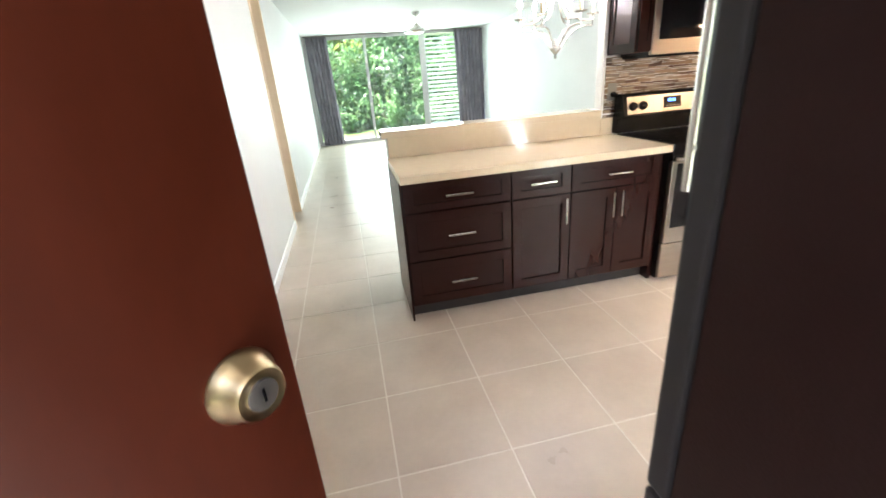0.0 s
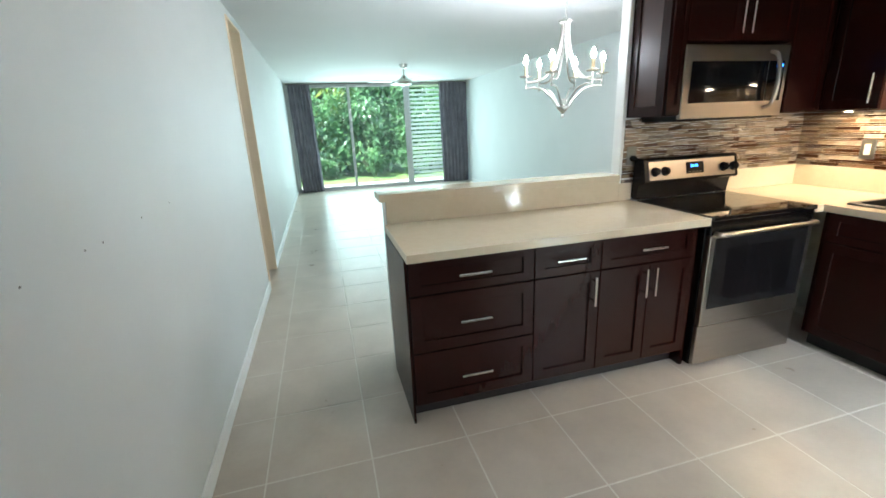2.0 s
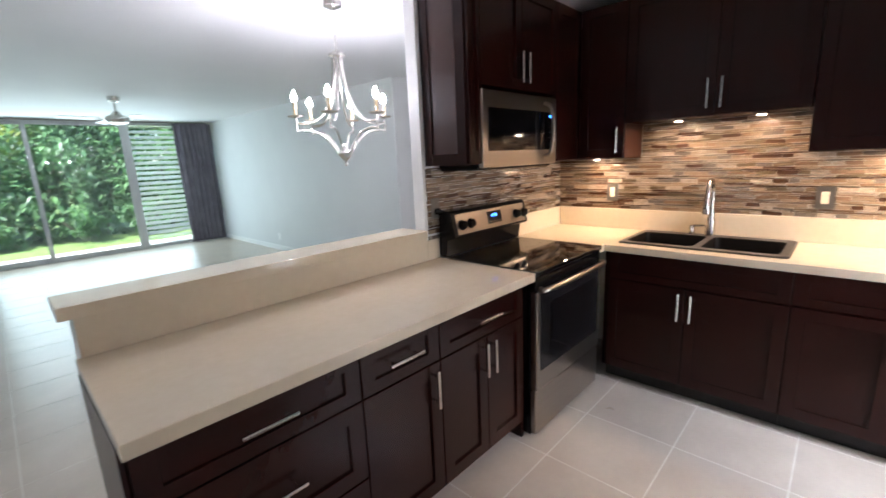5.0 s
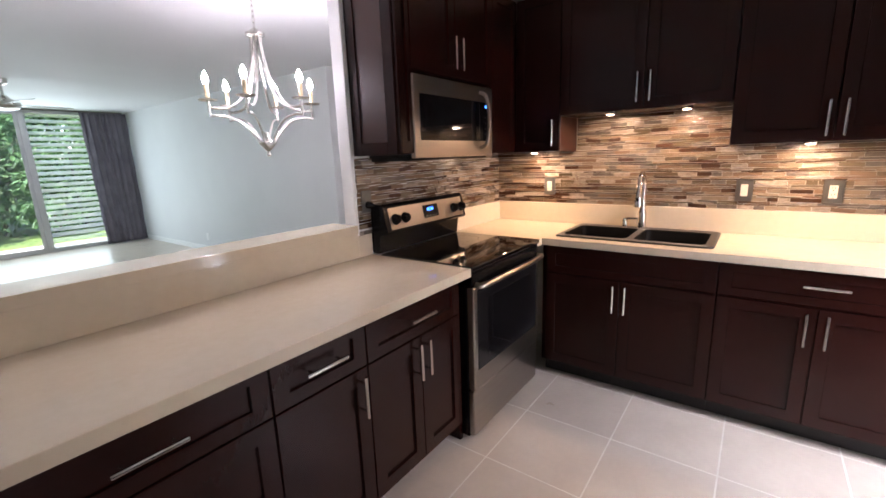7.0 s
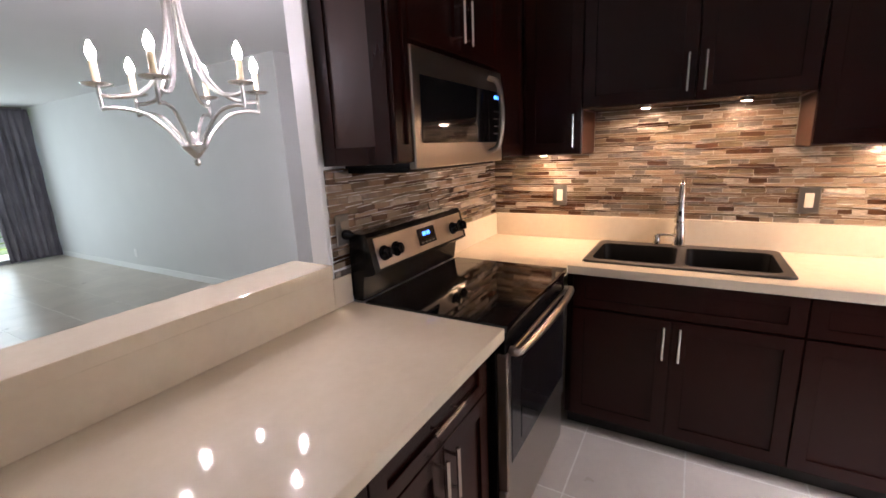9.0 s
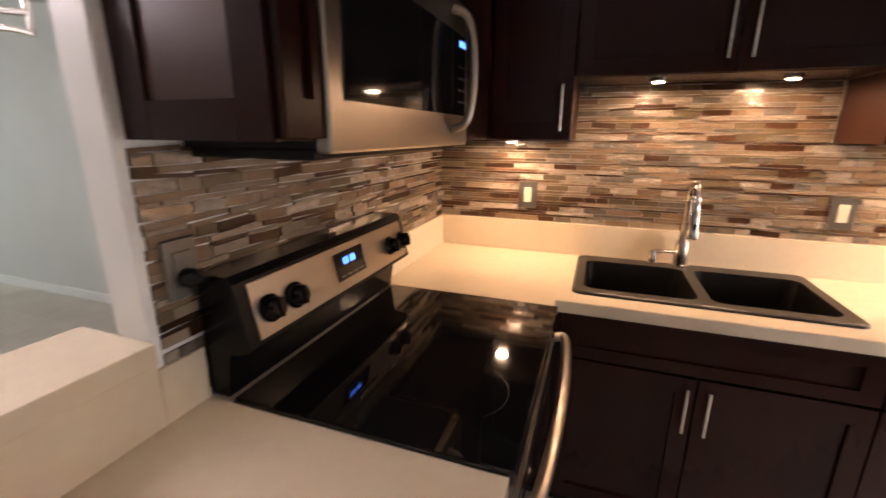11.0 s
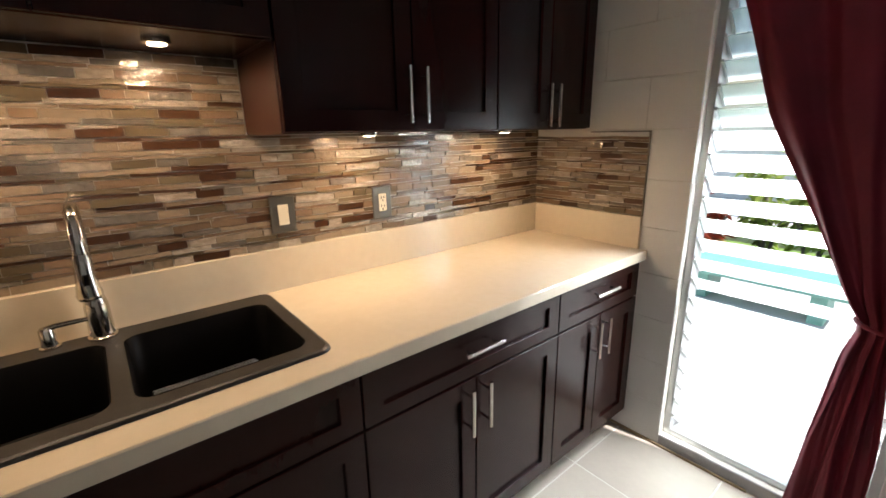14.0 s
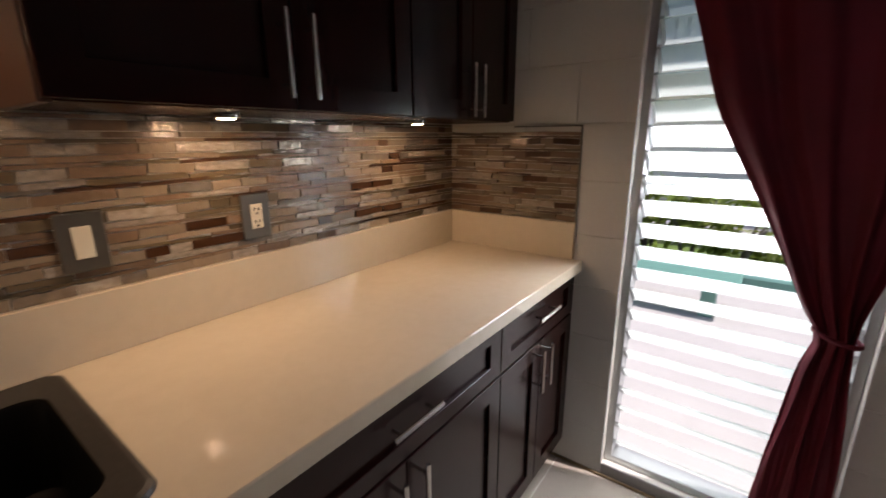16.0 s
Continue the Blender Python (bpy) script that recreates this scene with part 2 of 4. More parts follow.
def tube(points, r, n=10, bm=None, close=True):
    """A round bar along points; r is one radius or a radius for each point."""
    b = bm or bmesh.new()
    pts = [Vector(p) for p in points]
    rs = r if isinstance(r, (list, tuple)) else [r] * len(pts)
    rings, side = [], None
    for i, p in enumerate(pts):
        d = (pts[min(i + 1, len(pts) - 1)] - pts[max(i - 1, 0)]).normalized()
        if side is None:
            side = d.orthogonal().normalized()
        side = (side - d * side.dot(d)).normalized()
        up = d.cross(side)
        rings.append([b.verts.new(p + (side * math.cos(2 * math.pi * k / n) + up * math.sin(2 * math.pi * k / n)) * rs[i]) for k in range(n)])
    for a, c in zip(rings, rings[1:]):
        for k in range(n):
            b.faces.new((a[k], a[(k + 1) % n], c[(k + 1) % n], c[k]))
    if close:
        b.faces.new(rings[0][::-1])
        b.faces.new(rings[-1])
    return b


def lathe(profile, n=24, bm=None, at=(0, 0, 0)):
    """A turned shape about z from (radius, height) pairs."""
    return tube([(at[0], at[1], at[2] + z) for _, z in profile], [max(r, 0.0004) for r, _ in profile], n, bm) if all(
        b[1] > a[1] for a, b in zip(profile, profile[1:])) else _lathe_any(profile, n, bm, at)


def _lathe_any(profile, n, bm, at):
    b = bm or bmesh.new()
    rings = [[b.verts.new((at[0] + max(r, 0.0004) * math.cos(2 * math.pi * k / n), at[1] + max(r, 0.0004) * math.sin(2 * math.pi * k / n), at[2] + z)) for k in range(n)] for r, z in profile]
    for a, c in zip(rings, rings[1:]):
        for k in range(n):
            b.faces.new((a[k], a[(k + 1) % n], c[(k + 1) % n], c[k]))
    b.faces.new(rings[0][::-1])
    b.faces.new(rings[-1])
    return b


def moved(bm, m):
    bmesh.ops.transform(bm, matrix=m, verts=bm.verts)
    return bm


def spline(keys, steps=8):
    """A smooth run of points through keys."""
    ks = [Vector(k) for k in keys]
    out = []
    for i in range(len(ks) - 1):
        p0, p1, p2, p3 = ks[max(i - 1, 0)], ks[i], ks[i + 1], ks[min(i + 2, len(ks) - 1)]
        for s in range(steps):
            t = s / steps
            out.append(0.5 * ((2 * p1) + (p2 - p0) * t + (2 * p0 - 5 * p1 + 4 * p2 - p3) * t * t + (3 * p1 - p0 - 3 * p2 + p3) * t ** 3))
    return out + [ks[-1]]


def structure(name, bm, material, label, category):
    ob = link_mesh(name, bm, material)
    return tagged(ob, label, category, kind="structure")


# ---- large structure ----
T = 0.14
b = box(WEST - T, EAST + 3, SOUTH - 0.2, NORTH + 0.14, -0.12, -0.0012)
floor = structure("floor", b, GROUT, "grey porcelain tiled floor with pale grout", "floor")
b = box(WEST - 1.6, 5.2, SOUTH - 0.2, NORTH + 0.14, CEIL, CEIL + 0.15)
structure("ceiling", b, CEILM, "white textured painted ceiling", "ceiling")

# west wall with the hall opening
OP0, OP1, OPZ = 4.55, 5.20, 2.37
b = box(WEST - T, WEST, SOUTH, OP0, -0.01, CEIL)
box(WEST - T, WEST, OP0, OP1, OPZ, CEIL, bm=b)
box(WEST - T, WEST, OP1, NORTH, -0.01, CEIL, bm=b)
structure("wall_west", b, WALL, "plain white painted wall along the hall", "wall")
wall_west = bpy.data.objects["wall_west"]
for y, z in ((1.42, 1.176), (1.683, 1.181), (1.78, 1.178), (2.07, 1.192), (2.365, 1.196)):
    part("nail_hole", moved(lathe([(0.0035, 0), (0.003, 0.0008)], 10), pose(WEST, y, z, 0, 90, 0)), PEWTER, wall_west, "small dark nail hole")
b = box(WEST - T - 0.004, WEST + 0.012, OP1 - 0.02, OP1 + 0.001, 0.0, OPZ, 0.003)
box(WEST - T - 0.004, WEST + 0.012, OP0 - 0.001, OP0 + 0.02, 0.0, OPZ, 0.003, bm=b)
box(WEST - T - 0.004, WEST + 0.012, OP0 + 0.02, OP1 - 0.02, OPZ - 0.02, OPZ + 0.001, 0.003, bm=b)
jamb = structure("trim_opening", b, WARMLIT, "painted jamb lining of the side opening, warm lamp light put into its colour", "door frame")
for hz in (0.75, 1.15, 1.55):
    hb = tube([(WEST - 0.125, OP1 - 0.028, hz - 0.045), (WEST - 0.125, OP1 - 0.028, hz + 0.045)], 0.007)
    box(WEST - 0.12, WEST - 0.09, OP1 - 0.0225, OP1 - 0.020, hz - 0.045, hz + 0.045, bm=hb)
    part("hinge", hb, NICKEL, jamb, "painted-over steel hinge leaf")
b = box(WEST - 1.6, WEST - 1.5, 3.6, 6.4, -0.01, CEIL)
box(WEST - 1.5, WEST - T, 3.6, 3.7, -0.01, CEIL, bm=b)
box(WEST - 1.5, WEST - T, 6.3, 6.4, -0.01, CEIL, bm=b)
structure("wall_side_hall", b, WARMLIT, "painted walls of the side passage, warm lamp light put into their colour", "wall")
b = box(WEST - 1.6, WEST - T, 3.6, 6.4, -0.12, -0.002)
structure("floor_side_hall", b, TILE, "grey tiled floor of the side passage", "floor")

# east walls: kitchen, dining recess, living room
b = box(EAST, EAST + T, SOUTH - 0.14, 2.80, -0.01, CEIL)
wall_east = structure("wall_east", b, GROUT, "kitchen wall clad in glass and stone mosaic strips", "wall")
b = box(EAST - 0.004, EAST - 0.0005, SOUTH, 2.80, 2.372, CEIL)
structure("wall_east_upper", b, WALL, "white painted strip above the wall cabinets", "wall")
b = box(LIVING_EAST, LIVING_EAST + T, 5.10, NORTH, -0.01, CEIL)
structure("wall_living", b, WALL, "white painted living room wall", "wall")
b = box(LIVING_EAST + T, 5.06, 5.10, 5.24, -0.01, CEIL)
box(5.06, 5.2, 2.885, 5.24, -0.01, CEIL, bm=b)
structure("wall_dining", b, WALL, "white painted walls of the dining recess", "wall")

# kitchen partition with its free end, and the low wall under the ledge
PX = 1.886
b = box(PX, 5.06, 2.80, 2.885, -0.01, CEIL, 0.004)
wall_part = structure("wall_partition", b, TRIM, "white painted partition end beside the kitchen", "wall")
b = box(0.352, PX, 2.81, 2.955, -0.01, 1.044)
structure("wall_low", b, WALL, "low white wall behind the peninsula", "wall")

# south wall: doorway, window opening
DX0, DX1, DZ = -0.565, 0.32, 2.06
WX0, WX1, WZ0, WZ1 = 1.96, 2.655, 0.06, 2.30
b = box(WEST - T, DX0, SOUTH - T, SOUTH, -0.01, CEIL)
box(DX0, DX1, SOUTH - T, SOUTH, DZ, CEIL, bm=b)
box(DX1, WX0, SOUTH - T, SOUTH, -0.01, CEIL, bm=b)
box(WX0, WX1, SOUTH - T, SOUTH, WZ1, CEIL, bm=b)
box(WX0, WX1, SOUTH - T, SOUTH, -0.01, WZ0, bm=b)
box(WX1, EAST, SOUTH - T, SOUTH, -0.01, CEIL, bm=b)
wall_south = structure("wall_south", b, GROUT, "painted concrete block wall around the louvre window", "wall")
# painted blocks in courses with fine joints
for i in range(12):
    z0, z1 = 0.2032 * i, min(0.2032 * (i + 1), CEIL)
    edges = [WX1 + 0.001, 2.86, 3.26, EAST] if i % 2 else [WX1 + 0.001, 3.06, EAST]
    for x0, x1 in zip(edges, edges[1:]):
        part("block", box(x0 + 0.0008, x1 - 0.0008, SOUTH - 0.05, SOUTH + 0.006, z0 + 0.0008, z1 - 0.0008, 0.0016), BLOCK, wall_south)
    part("block", box(DX1 + 0.06, WX0 - 0.001, SOUTH - 0.05, SOUTH + 0.006, z0 + 0.0008, z1 - 0.0008, 0.0016), BLOCK, wall_south)
b = box(DX0 - 0.002, DX0 + 0.03, SOUTH - T - 0.02, SOUTH + 0.012, 0, DZ, 0.003)
box(DX1 - 0.03, DX1 + 0.002, SOUTH - T - 0.02, SOUTH + 0.012, 0, DZ, 0.003, bm=b)
box(DX0 + 0.03, DX1 - 0.03, SOUTH - T - 0.02, SOUTH + 0.012, DZ - 0.03, DZ + 0.002, 0.003, bm=b)
structure("door_frame", b, DOORM, "dark stained wooden entrance door frame", "door frame")

# north wall, nearly all window
b = box(WEST - T, WEST + 0.05, NORTH, NORTH + T, -0.01, CEIL)
box(LIVING_EAST - 0.05, LIVING_EAST + T, NORTH, NORTH + T, -0.01, CEIL, bm=b)
box(WEST + 0.05, LIVING_EAST - 0.05, NORTH, NORTH + T, 2.415, CEIL, bm=b)
structure("wall_north", b, WALL, "white wall framing the garden doors", "wall")

# baseboards
b = box(WEST, WEST + 0.012, 0.75, OP0 - 0.004, 0, 0.085, 0.003)
box(WEST, WEST + 0.012, OP1 + 0.004, NORTH, 0, 0.085, 0.003, bm=b)
structure("baseboard_west", b, TRIM, "low white painted baseboard", "baseboard")
b = box(LIVING_EAST - 0.012, LIVING_EAST, 5.1, NORTH, 0, 0.085, 0.003)
structure("baseboard_living", b, TRIM, "low white painted baseboard", "baseboard")
b = box(LIVING_EAST + 0.0, 5.06, 5.088, 5.1, 0, 0.085, 0.003)
structure("baseboard_dining", b, TRIM, "low white painted baseboard", "baseboard")
b = box(2.30, WX1, SOUTH + 0.006, SOUTH + 0.014, 0.0, 0.012, 0.002)
box(WX1, 2.90, SOUTH + 0.006, SOUTH + 0.014, 0.0, 0.012, 0.002, bm=b)
structure("trim_floor_edge", b, CAULK, "yellowed caulk line along the floor edge", "trim")


# ---- kitchen cabinets ----
def pull(w, vertical):
    """A round bar pull w long, centred on the origin, standing off towards -y."""
    b = tube([(-w / 2, -0.030, 0), (w / 2, -0.030, 0)], 0.0062, 10)
    for s in (-1, 1):
        tube([(s * (w / 2 - 0.025), 0.0, 0), (s * (w / 2 - 0.025), -0.030, 0)], 0.0045, 8, b)
    return moved(b, pose(0, 0, 0, 0, 90, 0)) if vertical else b


def shaker(x0, x1, z0, z1, rail=0.058):
    """A shaker front with a sunk panel. Its back is at y=0, its face at y=-0.02."""
    g = 0.0024
    x0, x1, z0, z1 = x0 + g, x1 - g, z0 + g, z1 - g
    r = min(rail, (z1 - z0) * 0.27)
    s = min(rail, (x1 - x0) * 0.3)
    b = bmesh.new()
    rings = []
    for y, a, c in ((0, 0, 0), (-0.0185, 0, 0), (-0.02, 0.0015, 0.0015), (-0.02, s - 0.001, r - 0.001), (-0.0185, s, r), (-0.0095, s + 0.0005, r + 0.0005)):
        rings.append([b.verts.new(p) for p in ((x0 + a, y, z0 + c), (x1 - a, y, z0 + c), (x1 - a, y, z1 - c), (x0 + a, y, z1 - c))])
    for p, q in zip(rings, rings[1:]):
        for k in range(4):
            b.faces.new((p[k], p[(k + 1) % 4], q[(k + 1) % 4], q[k]))
    b.faces.new(rings[-1])
    b.faces.new(rings[0][::-1])
    return b


def front(unit, name, x0, x1, z0, z1, handle=None):
    p = part(name, shaker(x0, x1, z0, z1), ESP, unit)
    if handle:
        kind, hx, hz = handle
        part("handle", moved(pull(0.16, kind == "v"), pose(hx, -0.02, hz)), NICKEL, p, "satin nickel bar pull")


def base_unit(m, w, fronts, label, depth=0.57, top=0.872):
    u = thing("base_cabinet", m, label, "cabinet", "kitchen base cabinets")
    part("body", box(0, w, 0, depth, 0.10, top, 0.001), ESP, u)
    if top < 0.872:
        part("front_rail", box(0, w, 0, 0.02, top, 0.872), ESP, u)
    part("toe_kick", box(0.0, w, 0.07, depth, 0.0, 0.0995), KICK, u, "black recessed toe kick")
    for f in fronts:
        front(u, *f)
    return u


def wall_unit(m, w, z0, z1, fronts, label, depth=0.31):
    u = thing("wall_cabinet", m, label, "cabinet", "kitchen wall cabinets")
    part("side_panel", box(0, 0.016, 0, depth, z0, z1, 0.001), ESPIN, u, "reddish cherry side panel")
    part("side_panel", box(w - 0.016, w, 0, depth, z0, z1, 0.001), ESPIN, u, "reddish cherry side panel")
    part("bottom_panel", box(0.0162, w - 0.0162, 0, depth, z0 + 0.002, z0 + 0.018), ESP, u)
    part("top_panel", box(0.0162, w - 0.0162, 0, depth, z1 - 0.016, z1), ESPIN, u)
    part("back_panel", box(0.0162, w - 0.0162, depth - 0.008, depth, z0 + 0.0182, z1 - 0.0162), ESPIN, u)
    for f in fronts:
        front(u, *f)
    return u


FY = 2.23   # peninsula fronts
A = base_unit(pose(0.345, FY, 0), 0.635, [
    ("drawer", 0, 0.635, 0.692, 0.868, ("h", 0.318, 0.779)), ("drawer", 0, 0.635, 0.396, 0.690, ("h", 0.318, 0.543)), ("drawer", 0, 0.635, 0.108, 0.394, ("h", 0.318, 0.248))],
    "dark espresso base cabinet with three shaker drawers", 0.54)
part("end_panel", box(-0.012, -0.0005, -0.006, 0.54, 0.0, 0.872, 0.001), ESP, A)
base_unit(pose(0.981, FY, 0), 0.378, [("drawer", 0, 0.378, 0.692, 0.868, ("h", 0.187, 0.779)), ("door", 0, 0.378, 0.108, 0.690, ("v", 0.338, 0.588))],
          "dark espresso base cabinet with one drawer and one door", 0.54)
base_unit(pose(1.360, FY, 0), 0.60, [("drawer", 0, 0.60, 0.692, 0.868, ("h", 0.303, 0.779)), ("door", 0, 0.305, 0.108, 0.690, ("v", 0.275, 0.588)), ("door", 0.305, 0.60, 0.108, 0.690, ("v", 0.335, 0.588))],
          "dark espresso base cabinet with drawer above two doors", 0.54)
u = thing("filler_strip", pose(1.961, FY, 0), "dark espresso filler strip beside the range", "cabinet trim")
part("strip", box(0, 0.024, -0.004, 0.54, 0.0, 0.872, 0.001), ESP, u)

FX = 2.845   # east fronts; local x runs south
base_unit(pose(FX, 2.17, 0, 0, 0, -90), 0.93, [("panel", 0.03, 0.93, 0.700, 0.868), ("door", 0.03, 0.47, 0.108, 0.696, ("v", 0.439, 0.592)), ("door", 0.47, 0.93, 0.108, 0.696, ("v", 0.503, 0.592))],
          "dark espresso sink cabinet with false drawer panel", 0.57, 0.69)
base_unit(pose(FX, 1.239, 0, 0, 0, -90), 0.808, [("drawer", 0, 0.808, 0.700, 0.868, ("h", 0.404, 0.797)), ("door", 0, 0.390, 0.108, 0.696, ("v", 0.352, 0.594)), ("door", 0.390, 0.808, 0.108, 0.696, ("v", 0.426, 0.594))],
          "dark espresso base cabinet with wide drawer and two doors", 0.57)
base_unit(pose(FX, 0.430, 0, 0, 0, -90), 0.58, [("drawer", 0, 0.58, 0.700, 0.868, ("h", 0.285, 0.800)), ("door", 0, 0.285, 0.108, 0.696, ("v", 0.250, 0.598)), ("door", 0.285, 0.58, 0.108, 0.696, ("v", 0.318, 0.598))],
          "dark espresso base cabinet beside the louvre window", 0.57)

UX, UT = 3.10, 2.37
# wall cabinets on the east wall
wall_unit(pose(UX, 2.475, 0, 0, 0, -90), 0.30, 1.43, UT, [("door", 0, 0.30, 1.432, UT - 0.002, ("v", 0.262, 1.545))], "dark espresso corner wall cabinet with one door", 0.305)
wall_unit(pose(UX, 2.175, 0, 0, 0, -90), 0.908, 1.645, UT, [("door", 0, 0.487, 1.647, UT - 0.002, ("v", 0.452, 1.765)), ("door", 0.487, 0.908, 1.647, UT - 0.002, ("v", 0.519, 1.765))],
          "short dark espresso cabinet above the sink with spotlights", 0.305)
wall_unit(pose(UX, 1.266, 0, 0, 0, -90), 0.765, 1.43, UT, [("door", 0, 0.402, 1.432, UT - 0.002, ("v", 0.371, 1.535)), ("door", 0.402, 0.765, 1.432, UT - 0.002, ("v", 0.433, 1.535))],
          "dark espresso wall cabinet with two shaker doors", 0.305)
wall_unit(pose(UX, 0.50, 0, 0, 0, -90), 0.59, 1.43, UT, [("door", 0, 0.295, 1.432, UT - 0.002, ("v", 0.266, 1.52)), ("door", 0.295, 0.59, 1.432, UT - 0.002, ("v", 0.322, 1.52))],
          "dark espresso wall cabinet next to the window wall", 0.305)
# wall cabinets on the partition
u = wall_unit(pose(1.912, 2.50, 0), 0.10, 1.44, UT, [("panel", 0, 0.10, 1.442, UT - 0.002)], "narrow dark espresso filler cabinet beside the microwave", 0.295)
b = box(-0.006, 0, -0.002, 0.06, 1.44, UT, 0.001)
box(-0.006, 0, 0.235, 0.295, 1.44, UT, 0.001, b)
box(-0.006, 0, 0.06, 0.235, 1.44, 1.50, 0.001, b)
box(-0.006, 0, 0.06, 0.235, UT - 0.06, UT, 0.001, b)
part("side_panel", b, ESP, u, "dark framed side panel")
wall_unit(pose(2.012, 2.50, 0), 0.765, 1.825, UT, [("door", 0, 0.373, 1.827, UT - 0.002, ("v", 0.340, 1.945)), ("door", 0.373, 0.765, 1.827, UT - 0.002, ("v", 0.406, 1.945))],
          "dark espresso cabinet above the microwave", 0.295)
u = wall_unit(pose(2.777, 2.50, 0), 0.64, 1.43, UT, [("panel", 0, 0.315, 1.432, UT - 0.002)], "dark espresso blind corner cabinet", 0.295)

# ---- worktops ----
b = box(0.335, 1.984, 2.155, 2.795, 0.8735, 0.915, 0.003, seg=2)
tagged(link_mesh("peninsula_worktop", b, QUARTZ), "cream quartz worktop on the peninsula cabinets", "worktop")
b = box(0.352, PX - 0.001, 2.788, 2.809, 0.9155, 1.044, 0.001)
box(PX - 0.0005, 1.984, 2.788, 2.799, 0.9155, 1.03, 0.001, b)
tagged(link_mesh("peninsula_splashback", b, QUARTZ), "upright cream quartz splashback behind the peninsula", "splashback")
b = box(0.315, PX - 0.0015, 2.782, 2.985, 1.0445, 1.088, 0.003, seg=2)
tagged(link_mesh("bar_ledge", b, QUARTZ), "cream quartz ledge on the low wall", "ledge")
# east worktop around the sink cut-out
SX0, SX1, SY0, SY1 = 2.882, 3.385, 1.272, 2.116
def slab(outline, hole, z0, z1, edge=0.003):
    """A worktop: one slab with eased upper edges and a cut-out."""
    b = bmesh.new()
    c = Vector((sum(p[0] for p in outline) / len(outline), sum(p[1] for p in outline) / len(outline)))
    def ring(pts, z):
        return [b.verts.new((x, y, z)) for x, y in pts]
    n = len(outline)
    inner = []
    for k in range(n):
        p, q, r = Vector(outline[k - 1]), Vector(outline[k]), Vector(outline[(k + 1) % n])
        d1, d2 = (q - p).normalized(), (r - q).normalized()
        inner.append(q + Vector((-d1.y - d2.y, d1.x + d2.x)) * edge)
    low, mid, top = ring(outline, z0), ring(outline, z1 - edge), ring(inner, z1)
    cut, cut_low = ring(hole, z1), ring(hole, z0)
    for a, e in ((low, mid), (mid, top)):
        for k in range(n):
            b.faces.new((a[k], a[(k + 1) % n], e[(k + 1) % n], e[k]))
    for k in range(len(hole)):
        b.faces.new((cut[k], cut[(k + 1) % len(hole)], cut_low[(k + 1) % len(hole)], cut_low[k]))
    for loops in ((top, cut), (low, cut_low)):
        edges = []
        for loop in loops:
            for k in range(len(loop)):
                edges.append(b.edges.get((loop[k], loop[(k + 1) % len(loop)])))
        bmesh.ops.triangle_fill(b, use_beauty=True, edges=edges)
    bmesh.ops.recalc_face_normals(b, faces=b.faces)
    return b


b = slab([(2.800, SOUTH + 0.007), (EAST, SOUTH + 0.007), (EAST, 2.80), (2.735, 2.80), (2.735, 2.160), (2.800, 2.160)],
         [(SX0 + 0.02, SY0 + 0.02), (SX1 - 0.02, SY0 + 0.02), (SX1 - 0.02, SY1 - 0.02), (SX0 + 0.02, SY1 - 0.02)], 0.8735, 0.915)
tagged(link_mesh("sink_worktop", b, QUARTZ), "cream quartz worktop around the sink", "worktop")
b = box(EAST - 0.02, EAST - 0.0005, SOUTH + 0.026, 2.779, 0.9155, 1.06, 0.0015)
box(2.735, EAST - 0.0005, 2.780, 2.7995, 0.9155, 1.06, 0.0015, b)
box(2.835, EAST - 0.0005, SOUTH + 0.0065, SOUTH + 0.0255, 0.9155, 1.06, 0.0015, b)
tagged(link_mesh("sink_splashback", b, QUARTZ), "upright cream quartz splashback along the walls", "splashback")

